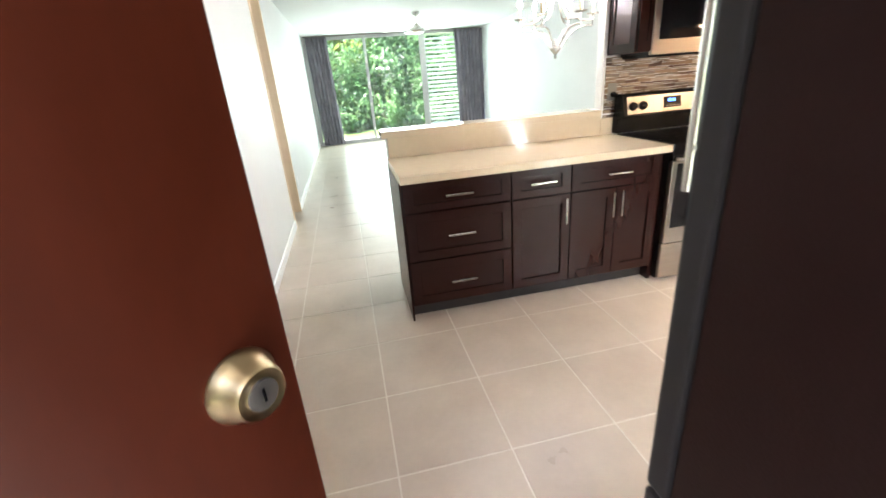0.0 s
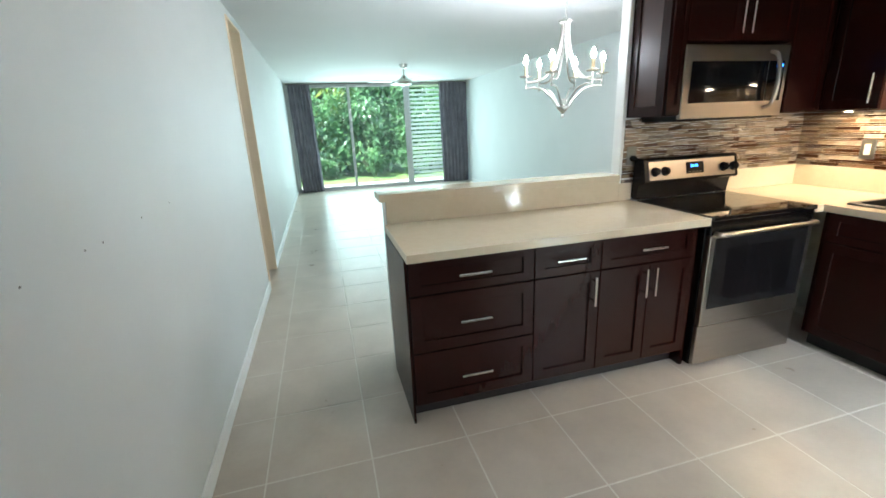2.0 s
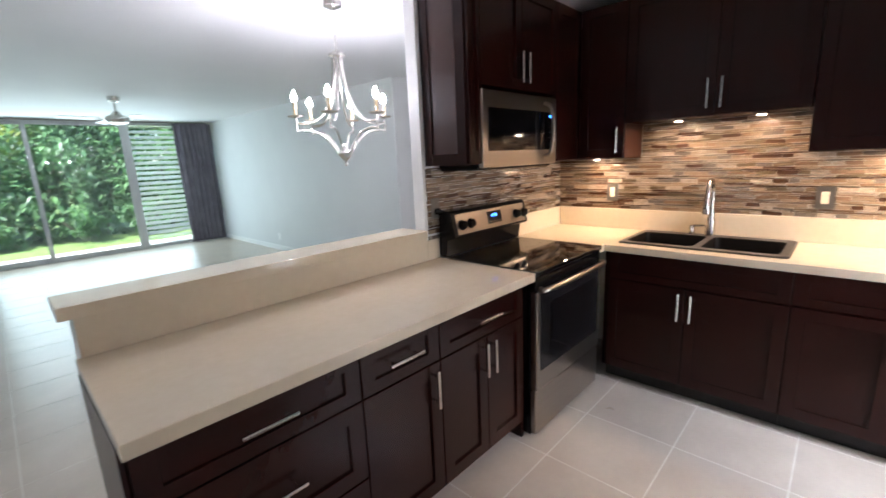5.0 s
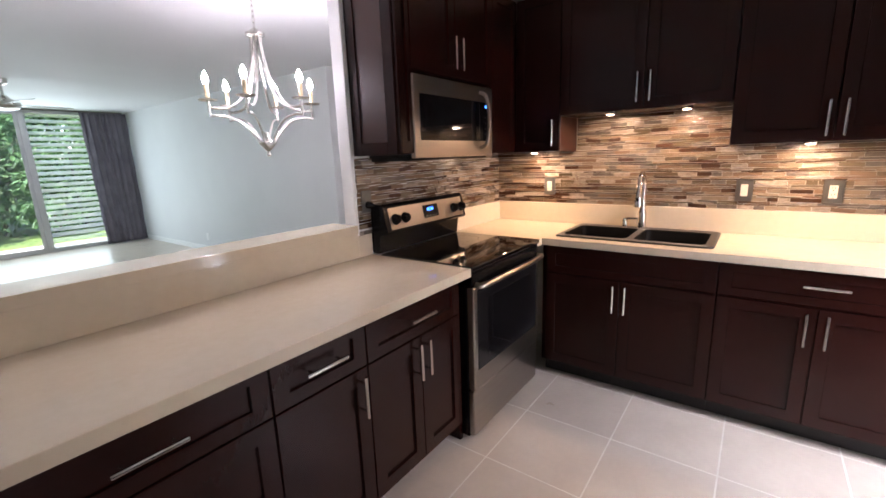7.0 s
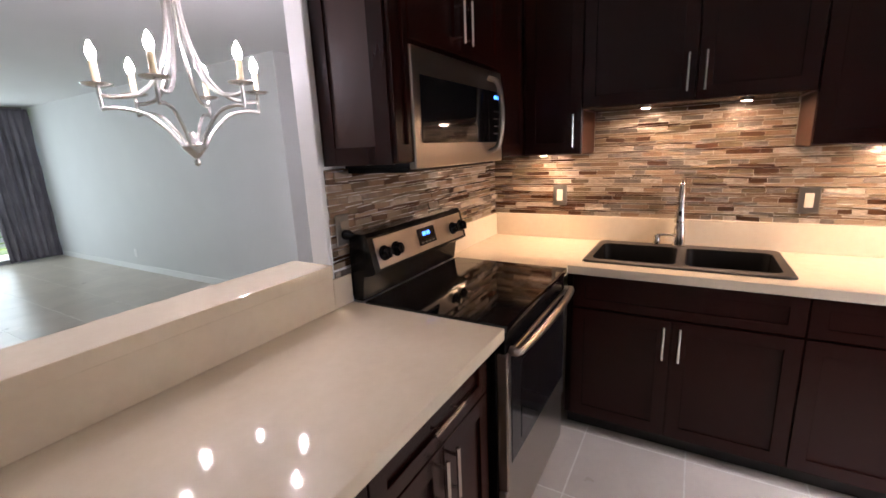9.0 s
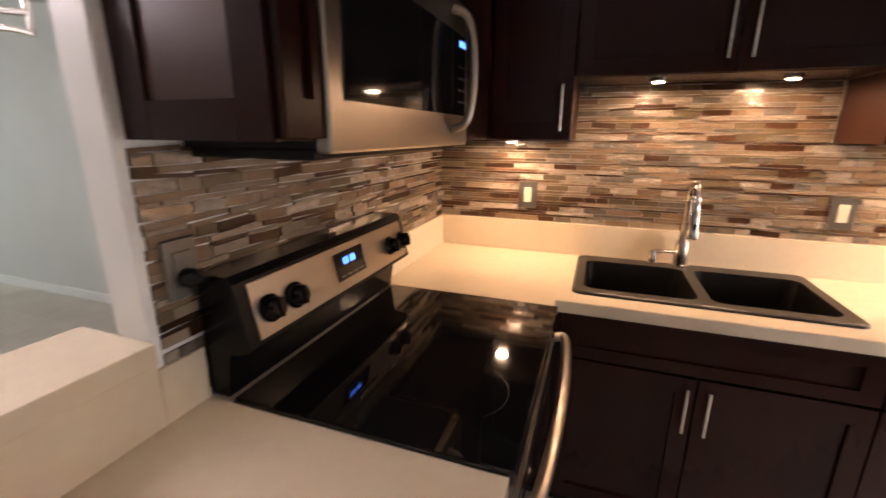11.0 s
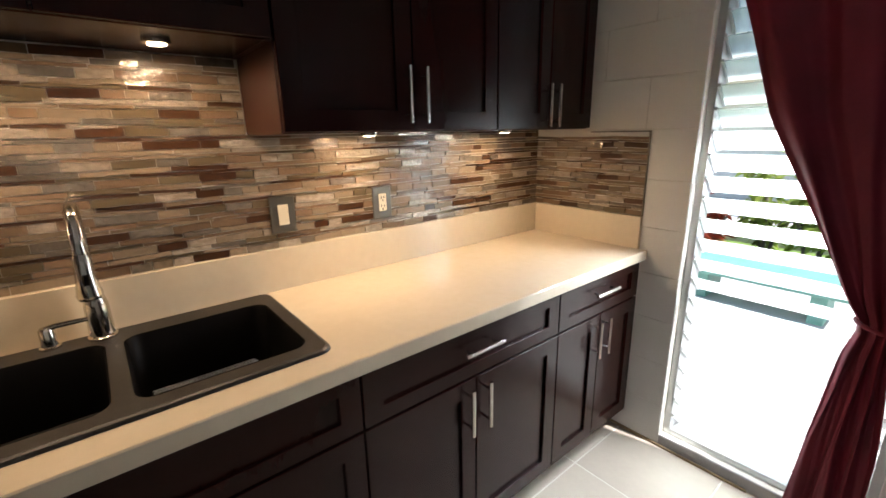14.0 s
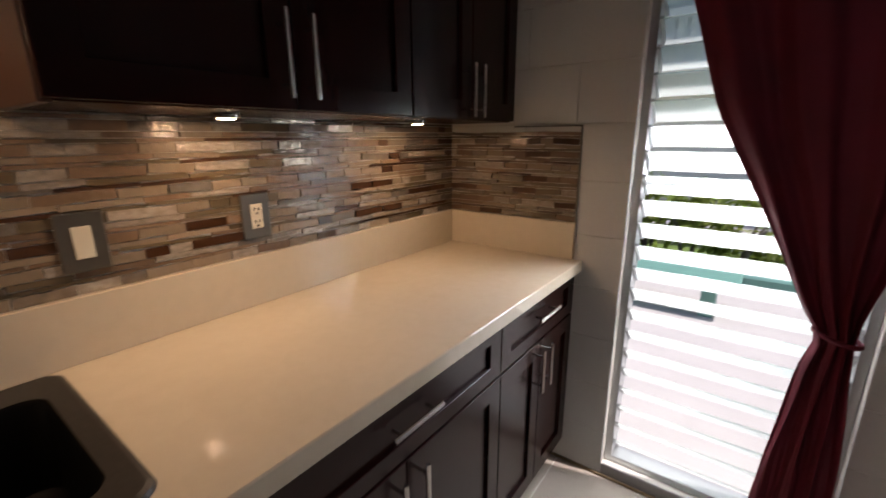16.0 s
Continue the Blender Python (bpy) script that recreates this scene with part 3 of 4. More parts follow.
# ---- range ----
def build_range():
    x0, w, yf = 1.988, 0.742, 2.158
    u = thing("range_cooker", pose(x0, yf, 0), "stainless steel electric range with black glass cooktop", "range")
    part("body", box(0.0, w, 0.03, 0.60, 0.02, 0.895, 0.002), BLACKP, u, "black enamel sides")
    d = part("drawer", box(0.004, w - 0.004, 0.0, 0.03, 0.03, 0.272, 0.004), STEEL, u, "brushed steel storage drawer")
    d = part("oven_door", box(0.004, w - 0.004, -0.008, 0.03, 0.28, 0.812, 0.005), STEEL, u, "brushed steel oven door")
    b = box(0.036, w - 0.036, -0.0105, -0.007, 0.385, 0.80, 0.0024)
    part("window", b, WINDOWG, d, "dark oven window")
    b = box(0.13, w - 0.13, -0.0125, -0.0105, 0.43, 0.74, 0.0)
    part("inner_window", b, BLACKG, d, "perforated dark inner pane")
    hb = tube(spline([(0.03, -0.010, 0.826), (0.05, -0.045, 0.828), (w / 2, -0.062, 0.832), (w - 0.05, -0.045, 0.828), (w - 0.03, -0.010, 0.826)], 8), 0.0145, 12)
    part("handle", hb, STEEL, d, "curved steel bar handle", True)
    part("control_lip", box(0.002, w - 0.002, -0.002, 0.03, 0.815, 0.893, 0.004), BLACKP, u)
    part("cooktop", box(-0.002, w + 0.002, -0.012, 0.575, 0.8955, 0.921, 0.005, seg=2), BLACKG, u, "glossy black ceramic cooktop")
    for cx, cy, r in ((0.2, 0.15, 0.11), (0.56, 0.15, 0.085), (0.2, 0.42, 0.085), (0.56, 0.42, 0.105)):
        ring = bmesh.new()
        a = [[ring.verts.new((cx + rr * math.cos(k * math.pi / 24), cy + rr * math.sin(k * math.pi / 24), 0.9216)) for k in range(48)] for rr in (r, r - 0.0022)]
        for k in range(48):
            ring.faces.new((a[0][k], a[0][(k + 1) % 48], a[1][(k + 1) % 48], a[1][k]))
        part("burner_ring", ring, RINGM, u, "faint grey printed burner ring")
    # backguard, leaning back a little
    g = bmesh.new()
    prof = [(0.585, 0.921), (0.570, 1.02), (0.528, 1.028), (0.512, 1.04), (0.542, 1.172), (0.555, 1.186), (0.632, 1.186), (0.632, 0.921)]
    ends = [[g.verts.new((x, y, z)) for y, z in prof] for x in (0.0, w)]
    for k in range(len(prof)):
        g.faces.new((ends[0][k], ends[1][k], ends[1][(k + 1) % len(prof)], ends[0][(k + 1) % len(prof)]))
    g.faces.new(ends[0])
    g.faces.new(ends[1][::-1])
    bmesh.ops.recalc_face_normals(g, faces=g.faces)
    part("backguard", g, BLACKP, u, "black backguard")
    lean = pose(0, 0.527, 1.106, -12.8) 
    def on_panel(x0, x1, z0, z1, y0, y1, bev=0.001):
        return moved(box(x0, x1, y0, y1, z0, z1, bev), lean)
    p = part("control_panel", on_panel(0.03, w - 0.025, -0.058, 0.060, -0.004, 0.0), STEEL, u, "brushed steel control panel")
    c = part("display", on_panel(0.315, 0.455, -0.032, 0.042, -0.007, -0.0045), BLACKG, p, "black glass clock display")
    digits = None
    for dx in (0.352, 0.366, 0.385, 0.399):
        digits = moved(box(dx, dx + 0.009, -0.0078, -0.0072, 0.008, 0.026), lean) if digits is None else merge(digits, moved(box(dx, dx + 0.009, -0.0078, -0.0072, 0.008, 0.026), lean))
    part("digits", digits, CLOCK, c, "blue glowing clock digits")
    bars = None
    for dx in (0.33, 0.36, 0.39, 0.42):
        q = moved(box(dx, dx + 0.018, -0.0076, -0.0072, -0.024, -0.019), lean)
        bars = q if bars is None else merge(bars, q)
    part("key_marks", bars, PEWTER, c)["kind"] = "stuff"
    for kx in (0.072, 0.150, 0.618, 0.700):
        k = lathe([(0.030, 0.0), (0.030, 0.006), (0.024, 0.010), (0.022, 0.026), (0.019, 0.029)], 20)
        box(-0.004, 0.004, -0.021, 0.021, 0.024, 0.034, 0.001, k)
        part("knob", moved(k, lean @ pose(kx, -0.004, -0.005, 90, 0, 0)), BLACKP, p, "black round control knob", True)


build_range()


def build_microwave():
    w, h, d = 0.745, 0.390, 0.345
    u = thing("microwave_oven", pose(2.006, 2.472, 1.420), "stainless steel over-range microwave oven", "microwave")
    part("body", box(0, w, 0.03, d - 0.026, 0.006, h, 0.002), BLACKP, u, "black casing")
    part("underside", box(0.01, w - 0.01, 0.04, d - 0.03, -0.012, 0.006, 0.002), BLACKP, u, "black vented underside")
    f = part("door", box(0, w, 0.0, 0.029, 0, h, 0.004), STEEL, u, "brushed steel door frame")
    part("window", box(0.045, 0.592, -0.003, 0.0, 0.085, 0.305, 0.001), BLACKG, f, "black glass window")
    c = part("control_pad", box(0.597, w - 0.03, -0.003, 0.0, 0.085, 0.305, 0.001), BLACKG, u, "black control pad")
    dg = box(0.655, 0.667, -0.0036, -0.0031, 0.272, 0.288)
    box(0.671, 0.683, -0.0036, -0.0031, 0.272, 0.288, 0, dg)
    box(0.692, 0.704, -0.0036, -0.0031, 0.272, 0.288, 0, dg)
    part("digits", dg, CLOCK, c, "blue glowing clock digits")
    marks = None
    for r in range(4):
        for k in range(3):
            marks = box(0.652 + 0.022 * k, 0.664 + 0.022 * k, -0.0035, -0.0031, 0.12 + 0.032 * r, 0.126 + 0.032 * r, 0, marks)
    part("key_marks", marks, PEWTER, c)["kind"] = "stuff"
    part("handle", tube(spline([(0.598, -0.002, 0.045), (0.606, -0.045, 0.075), (0.612, -0.058, 0.20), (0.606, -0.045, 0.325), (0.598, -0.002, 0.355)], 8), 0.012, 12), STEEL, f, "bowed steel handle", True)


build_microwave()


# ---- sink and tap ----
def rounded_ring(b, x0, x1, y0, y1, r, z, n=6):
    pts = []
    for cx, cy, a in ((x1 - r, y1 - r, 0), (x0 + r, y1 - r, 90), (x0 + r, y0 + r, 180), (x1 - r, y0 + r, 270)):
        for k in range(n + 1):
            t = radians(a + 90 * k / n)
            pts.append(b.verts.new((cx + r * math.cos(t), cy + r * math.sin(t), z)))
    return pts


def bridge(b, a, c):
    for k in range(len(a)):
        b.faces.new((a[k], a[(k + 1) % len(a)], c[(k + 1) % len(a)], c[k]))


def build_sink():
    u = thing("kitchen_sink", pose(0, 0, 0.915), "black composite double-bowl drop-in sink", "sink")
    b = bmesh.new()
    outer = rounded_ring(b, SX0, SX1, SY0, SY1, 0.035, 0.0005)
    lip = rounded_ring(b, SX0 + 0.003, SX1 - 0.003, SY0 + 0.003, SY1 - 0.003, 0.033, 0.008)
    top = rounded_ring(b, SX0 + 0.010, SX1 - 0.010, SY0 + 0.010, SY1 - 0.010, 0.028, 0.011)
    bridge(b, outer, lip)
    bridge(b, lip, top)
    # deck pieces between the bowls
    holes = ((1.314, 1.672), (1.709, 2.078))
    hx0, hx1 = 2.934, 3.30
    rings = []
    for y0, y1 in holes:
        rings.append(rounded_ring(b, hx0, hx1, y0, y1, 0.04, 0.010))
    edges = []
    for loop in [top] + rings:
        for k in range(len(loop)):
            e = b.edges.get((loop[k], loop[(k + 1) % len(loop)])) or b.edges.new((loop[k], loop[(k + 1) % len(loop)]))
            edges.append(e)
    bmesh.ops.triangle_fill(b, use_beauty=True, use_dissolve=False, edges=edges)
    bmesh.ops.recalc_face_normals(b, faces=b.faces)
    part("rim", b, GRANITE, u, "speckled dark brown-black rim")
    for y0, y1 in holes:
        c = bmesh.new()
        loops = [rounded_ring(c, hx0, hx1, y0, y1, 0.04, 0.0102), rounded_ring(c, hx0 + 0.004, hx1 - 0.004, y0 + 0.004, y1 - 0.004, 0.04, 0.004),
                 rounded_ring(c, hx0 + 0.010, hx1 - 0.010, y0 + 0.010, y1 - 0.010, 0.045, -0.17), rounded_ring(c, hx0 + 0.04, hx1 - 0.04, y0 + 0.04, y1 - 0.04, 0.03, -0.19)]
        for p, q in zip(loops, loops[1:]):
            bridge(c, p, q)
        c.faces.new(loops[-1])
        bowl = part("bowl", c, BOWLSHADE, u, "deep black bowl with its shade put into the colour", True)
        part("drain", lathe([(0.045, -0.1895), (0.045, -0.186), (0.036, -0.185), (0.030, -0.188), (0.012, -0.187)], 20, at=((hx0 + hx1) / 2, (y0 + y1) / 2, 0)), CHROME, bowl, "chrome drain")
    # wire rack leaning in the south bowl
    rack = thing("wire_rack", pose(2.985, 1.425, 0.905), "small chrome wire rack hung in the sink bowl", "rack")
    for k in range(4):
        part("wire", tube([(0.004 + 0.013 * k, 0.0, -0.006 - 0.004 * k), (0.004 + 0.013 * k, 0.215, -0.006 - 0.004 * k)], 0.0018, 6), CHROME, rack, "", True)
    for yy in (0.0, 0.215):
        part("end_wire", tube([(0.0, yy, -0.006), (0.046, yy, -0.020)], 0.0022, 6), CHROME, rack, "", True)


build_sink()


def build_tap():
    u = thing("kitchen_tap", pose(3.345, 1.71, 0.9255), "brushed chrome pull-down gooseneck tap", "tap")
    part("base", lathe([(0.033, 0), (0.033, 0.006), (0.028, 0.010), (0.0265, 0.09), (0.024, 0.105), (0.019, 0.115), (0.0165, 0.16)], 20), CHROME, u, "", True)
    neck = spline([(0, 0, 0.155), (0, 0, 0.25), (-0.012, 0, 0.315), (-0.055, 0, 0.352), (-0.105, 0, 0.335), (-0.132, 0, 0.285), (-0.138, 0, 0.25)], 7)
    part("neck", tube(neck, 0.0148, 14), CHROME, u, "", True)
    head = tube([(-0.138, 0, 0.252), (-0.139, 0, 0.245), (-0.143, 0, 0.20), (-0.147, 0, 0.160), (-0.1475, 0, 0.150)], [0.0158, 0.0185, 0.0195, 0.0255, 0.023], 16)
    h = part("spray_head", head, CHROME, u, "flared spray head", True)
    part("button", moved(box(-0.007, 0.007, -0.003, 0.003, -0.016, 0.016, 0.003), pose(-0.163, 0, 0.195, 0, -5, 90)), BLACKP, h, "black spray button")
    v = thing("soap_dispenser", pose(3.352, 1.815, 0.9255), "brushed chrome soap pump beside the tap", "soap dispenser")
    part("base", lathe([(0.022, 0), (0.022, 0.005), (0.017, 0.008), (0.016, 0.048), (0.012, 0.055)], 16), CHROME, v, "", True)
    part("spout", tube([(0.0, 0.0, 0.050), (-0.004, -0.02, 0.056), (-0.02, -0.09, 0.061)], [0.009, 0.0075, 0.006], 10), CHROME, v, "", True)


build_tap()


# ---- switches and sockets ----
def socket(m, kind, label):
    u = thing("wall_socket" if kind == "socket" else "wall_switch", m, label, kind, "")
    part("plate", box(-0.042, 0.042, -0.007, 0, -0.063, 0.063, 0.003), PEWTER, u, "bronze-grey cover plate")
    i = part("insert", box(-0.017, 0.017, -0.0105, -0.0072, -0.034, 0.034, 0.001), IVORY, u, "ivory rocker insert")
    if kind == "socket":
        s = None
        for z in (-0.017, 0.017):
            for x, h in ((-0.006, 0.010), (0.006, 0.008)):
                s = box(x - 0.0012, x + 0.0012, -0.0112, -0.0107, z - h / 2 + 0.003, z + h / 2 + 0.003, 0, s)
            s = box(-0.0025, 0.0025, -0.0112, -0.0107, z - 0.012, z - 0.007, 0, s)
        part("slots", s, BLACKP, i)


TF = EAST - 0.0075
socket(pose(TF, 2.365, 1.182, 0, 0, -90), "switch", "ivory rocker switch in a bronze-grey plate")
socket(pose(TF, 1.185, 1.172, 0, 0, -90), "switch", "ivory rocker switch in a bronze-grey plate")
socket(pose(TF, 0.80, 1.170, 0, 0, -90), "socket", "ivory power socket in a bronze-grey plate")
u = thing("range_socket", pose(1.962, 2.792, 1.205), "bronze-grey power socket with a plug beside the range", "socket")
part("plate", box(-0.036, 0.036, -0.006, 0, -0.058, 0.058, 0.003), PEWTER, u, "bronze-grey cover plate")
part("insert", box(-0.017, 0.017, -0.0095, -0.0062, -0.034, 0.034, 0.001), PEWTER, u, "metallic socket insert")
part("plug", moved(lathe([(0.019, 0), (0.019, 0.022), (0.012, 0.034), (0.005, 0.05)], 14), pose(0.002, -0.006, -0.018, 90)), BLACKP, u, "black plug", True)
u = thing("low_wall_socket", pose(LIVING_EAST - 0.001, 8.45, 0.25, 0, 0, -90), "white power socket low on the living room wall", "socket")
part("plate", box(-0.035, 0.035, -0.006, 0, -0.057, 0.057, 0.003), TRIM, u)
u = thing("hall_socket", pose(WEST + 0.001, 5.45, 0.32, 0, 0, 90), "white power socket low on the hall wall", "socket")
part("plate", box(-0.035, 0.035, -0.006, 0, -0.057, 0.057, 0.003), TRIM, u)


# ---- puck lights under the cabinets ----
def puck(x, y, z):
    u = thing("puck_light", pose(x, y, z), "lit warm puck spotlight under the cabinet", "spotlight", "under-cabinet spotlights")
    part("housing", lathe([(0.028, -0.010), (0.030, -0.008), (0.030, -0.001), (0.028, 0)], 20), NICKEL, u, "", True)
    part("lens", lathe([(0.017, -0.0122), (0.020, -0.0105)], 16), PUCK, u, "glowing warm lens")
    lamp("puck_lamp", "AREA", pose(x, y, z - 0.016), 1.12, (1.0, 0.69, 0.39), shape="DISK", size=0.05)


puck(3.20, 1.895, 1.646)
puck(3.22, 1.487, 1.646)
puck(3.25, 2.42, 1.431)
puck(3.25, 0.93, 1.431)
puck(3.25, 0.28, 1.431)


# ---- chandelier ----
def build_chandelier():
    cx, cy = 1.877, 3.50
    u = thing("chandelier", pose(cx, cy, 0), "lit six-arm brushed nickel candle chandelier", "chandelier")
    part("canopy", lathe([(0.02, CEIL - 0.045), (0.055, CEIL - 0.03), (0.065, CEIL - 0.004), (0.065, CEIL - 0.0005)], 24), NICKEL, u, "", True)
    for k in range(8):
        z = CEIL - 0.06 - 0.028 * k
        ring = spline([(0.008 * math.cos(a), 0, z + 0.018 * math.sin(a)) for a in [i * math.pi / 4 for i in range(9)]], 2)
        part("chain_link", moved(tube(ring, 0.0022, 6), pose(0, 0, 0, 0, 0, 90 * (k % 2))), NICKEL, u)
    part("crown", lathe([(0.012, 2.165), (0.03, 2.15), (0.052, 2.14), (0.052, 2.128), (0.03, 2.12), (0.014, 2.10)][::-1], 24), NICKEL, u, "", True)
    part("finial", lathe([(0.006, 1.458), (0.014, 1.468), (0.012, 1.480), (0.006, 1.487), (0.018, 1.498), (0.052, 1.536), (0.054, 1.545), (0.030, 1.555), (0.012, 1.60)], 24), NICKEL, u, "", True)
    for k in range(6):
        m = pose(0, 0, 0, 0, 0, 60 * k + 42)
        up = spline([(0.026, 0, 2.13), (0.030, 0, 2.04), (0.050, 0, 1.93), (0.092, 0, 1.815), (0.16, 0, 1.745), (0.235, 0, 1.728), (0.286, 0, 1.732)], 6)
        down = [(0.286, 0, 1.764), (0.286, 0, 1.685)] + spline([(0.286, 0, 1.683), (0.235, 0, 1.688), (0.155, 0, 1.668), (0.085, 0, 1.605), (0.045, 0, 1.545)], 6)
        arm = part("arm", moved(tube(up, 0.0085, 8), m), NICKEL, u, "", True)
        part("brace", moved(tube(down, 0.0075, 8), m), NICKEL, arm, "", True)
        part("drip_pan", moved(lathe([(0.012, 1.758), (0.045, 1.764), (0.052, 1.772), (0.050, 1.773), (0.014, 1.768)], 20, at=(0.286, 0, 0)), m), NICKEL, arm, "", True)
        part("candle", moved(lathe([(0.0125, 1.768), (0.0125, 1.85), (0.009, 1.854)], 12, at=(0.286, 0, 0)), m), CANDLE, arm, "cream candle sleeve", True)
        part("bulb", moved(lathe([(0.009, 1.854), (0.012, 1.861), (0.0160, 1.874), (0.0145, 1.888), (0.008, 1.905), (0.002, 1.918)], 10, at=(0.286, 0, 0)), m), BULB, arm, "glowing flame bulb", True)


build_chandelier()


def build_fan():
    u = thing("ceiling_fan", pose(1.55, 8.05, 0), "brushed nickel ceiling fan with white blades", "fan")
    part("canopy", lathe([(0.03, CEIL - 0.07), (0.065, CEIL - 0.05), (0.07, CEIL - 0.001)], 20), NICKEL, u, "", True)
    part("rod", tube([(0, 0, 2.24), (0, 0, CEIL - 0.06)], 0.013), NICKEL, u)
    part("motor", lathe([(0.05, 2.10), (0.12, 2.12), (0.14, 2.15), (0.13, 2.19), (0.06, 2.225), (0.03, 2.26)], 24), NICKEL, u, "", True)
    for k in range(4):
        m = pose(0, 0, 2.165, 0, 0, 90 * k + 8)
        part("blade", moved(box(0.20, 0.62, -0.062, 0.062, -0.004, 0.004, 0.003), m @ pose(0, 0, 0, 10)), TRIM, u, "white blade")
        part("bracket", moved(box(0.11, 0.24, -0.016, 0.016, -0.010, -0.004, 0.002), m), NICKEL, u)


build_fan()


# ---- fridge and entrance door ----
def build_fridge():
    x0, y0, yf, w, h = 0.526, SOUTH + 0.02, 0.352, 0.84, 1.72
    u = thing("refrigerator", pose(x0, y0, 0), "dark graphite refrigerator beside the entrance", "refrigerator")
    part("body", box(0, w, 0, yf - y0, 0.02, h, 0.006), mat("graphite_panel", (0.011, 0.0032, 0.0024), 0.5, spec=0.15, var=0.2, scale=3, bump=0.15, bscale=200), u)
    steel = mat("graphite_steel", (0.016, 0.014, 0.014), 0.5, spec=0.2, var=0.1)
    d0 = yf - y0 + 0.006
    for z0, z1, hz0, hz1 in ((0.70, h, 1.22, 1.64), (0.05, 0.69, 0.25, 0.55)):
        d = part("door", box(0, w, d0, d0 + 0.048, z0, z1, 0.008, seg=2), steel, u, "dark grey steel door")
        hb = tube([(0.030, d0 + 0.080, hz0), (0.030, d0 + 0.080, hz1)], 0.010, 12)
        part("handle", hb, NICKEL, d, "satin bar handle", True)
        for z in (hz0 + 0.06, hz1 - 0.06):
            part("mount", tube([(0.030, d0 + 0.046, z), (0.030, d0 + 0.080, z)], 0.008, 10), NICKEL, d)


build_fridge()


def build_front_door():
    m = pose(DX0 + 0.052, SOUTH - 0.05, 0, 0, 0, 46.7)
    u = thing("entrance_door", m, "half-open dark mahogany flush entrance door", "door")
    part("leaf", box(0, 0.763, 0.0, 0.042, 0.012, 2.02, 0.003), DOORM, u)
    lock = moved(lathe([(0.036, 0), (0.036, 0.004), (0.031, 0.010), (0.027, 0.026), (0.0245, 0.031), (0.0235, 0.0305)], 32), pose(0.703, 0, 1.14, 90))
    k = part("deadbolt", lock, BRASS, u, "round aged brass deadbolt", True)
    part("cylinder", moved(lathe([(0.0155, 0.0305), (0.0155, 0.0325), (0.014, 0.033)], 24), pose(0.703, 0, 1.14, 90)), PEWTER, k, "", True)
    part("keyway", moved(box(-0.0015, 0.0015, -0.007, 0.007, 0.0331, 0.0335), pose(0.703, 0, 1.14, 90)), BLACKP, k)
    for z in (0.25, 1.0, 1.78):
        part("hinge", tube([(-0.004, 0.044, z - 0.05), (-0.004, 0.044, z + 0.05)], 0.007, 8), BRASS, u)


build_front_door()


# ---- windows ----
def louvre_window(name, x0, x1, z0, z1, y, rail_z, pitch, tilt, blade, label, side):
    """A jalousie: frame, clips and glass blades. side is 1 where the room lies north of it."""
    u = thing(name, pose(0, y, 0), label, "window")
    u["kind"] = "structure"
    b = box(x0, x0 + 0.028, -0.04, 0.04, z0, z1, 0.002)
    box(x1 - 0.028, x1, -0.04, 0.04, z0, z1, 0.002, b)
    box(x0 + 0.028, x1 - 0.028, -0.04, 0.04, z0, z0 + 0.028, 0.002, b)
    box(x0 + 0.028, x1 - 0.028, -0.04, 0.04, z1 - 0.028, z1, 0.002, b)
    part("window_frame", b, ALU, u, "grey aluminium frame")
    if rail_z:
        part("cross_rail", box(x0 + 0.028, x1 - 0.028, -0.012, 0.012, rail_z - 0.006, rail_z + 0.006, 0.002), BLACKP, u, "dark cross rail")
    z = z0 + 0.07
    while z < z1 - 0.05:
        bb = moved(box(x0 + 0.031, x1 - 0.031, -blade / 2, blade / 2, -0.003, 0.003), pose(0, 0, z, side * tilt))
        part("louvre_blade", bb, LOUVRE, u).visible_shadow = False
        for xx in (x0 + 0.034, x1 - 0.034):
            part("clip", moved(box(xx - 0.005, xx + 0.005, -blade / 2 - 0.004, blade / 2 + 0.004, -0.007, 0.0065), pose(0, 0, z, side * tilt)), ALU, u)
        z += pitch
    return u


louvre_window("window_1", WX0, WX1, WZ0, WZ1, SOUTH - 0.07, 1.222, 0.083, 40, 0.100, "floor-length glass louvre window, half open", 1)
b = box(WX0 - 0.03, WX1 + 0.02, SOUTH - 0.028, SOUTH + 0.004, 0.0, 0.058, 0.002)
structure("window_sill", b, SILLP, "low grey metal window sill", "sill")

# garden doors: two glazed leaves and a louvre bay
u = thing("door_2", pose(0, NORTH + 0.05, 0), "aluminium sliding glass doors to the garden", "sliding door")
u["kind"] = "structure"
for x0, x1, y in ((-0.53, 0.84, 0.03), (0.80, 2.17, -0.02)):
    b = box(x0, x0 + 0.05, y - 0.02, y + 0.02, 0.02, 2.40, 0.003)
    box(x1 - 0.05, x1, y - 0.02, y + 0.02, 0.02, 2.40, 0.003, b)
    box(x0 + 0.05, x1 - 0.05, y - 0.02, y + 0.02, 0.02, 0.08, 0.003, b)
    box(x0 + 0.05, x1 - 0.05, y - 0.02, y + 0.02, 2.35, 2.40, 0.003, b)
    f = part("door_leaf", b, ALU, u, "grey aluminium leaf frame")
    p = part("pane", box(x0 + 0.05, x1 - 0.05, y - 0.003, y + 0.003, 0.08, 2.35), PANE, f, "clear glass pane")
    p.visible_shadow = False
b = box(-0.53, 3.63, -0.05, 0.09, 0.0, 0.02, 0.002)
box(-0.53, 3.63, -0.05, 0.09, 2.40, 2.415, 0.002, b)
box(2.17, 2.235, -0.05, 0.09, 0.02, 2.40, 0.003, b)
part("track", b, ALU, u)
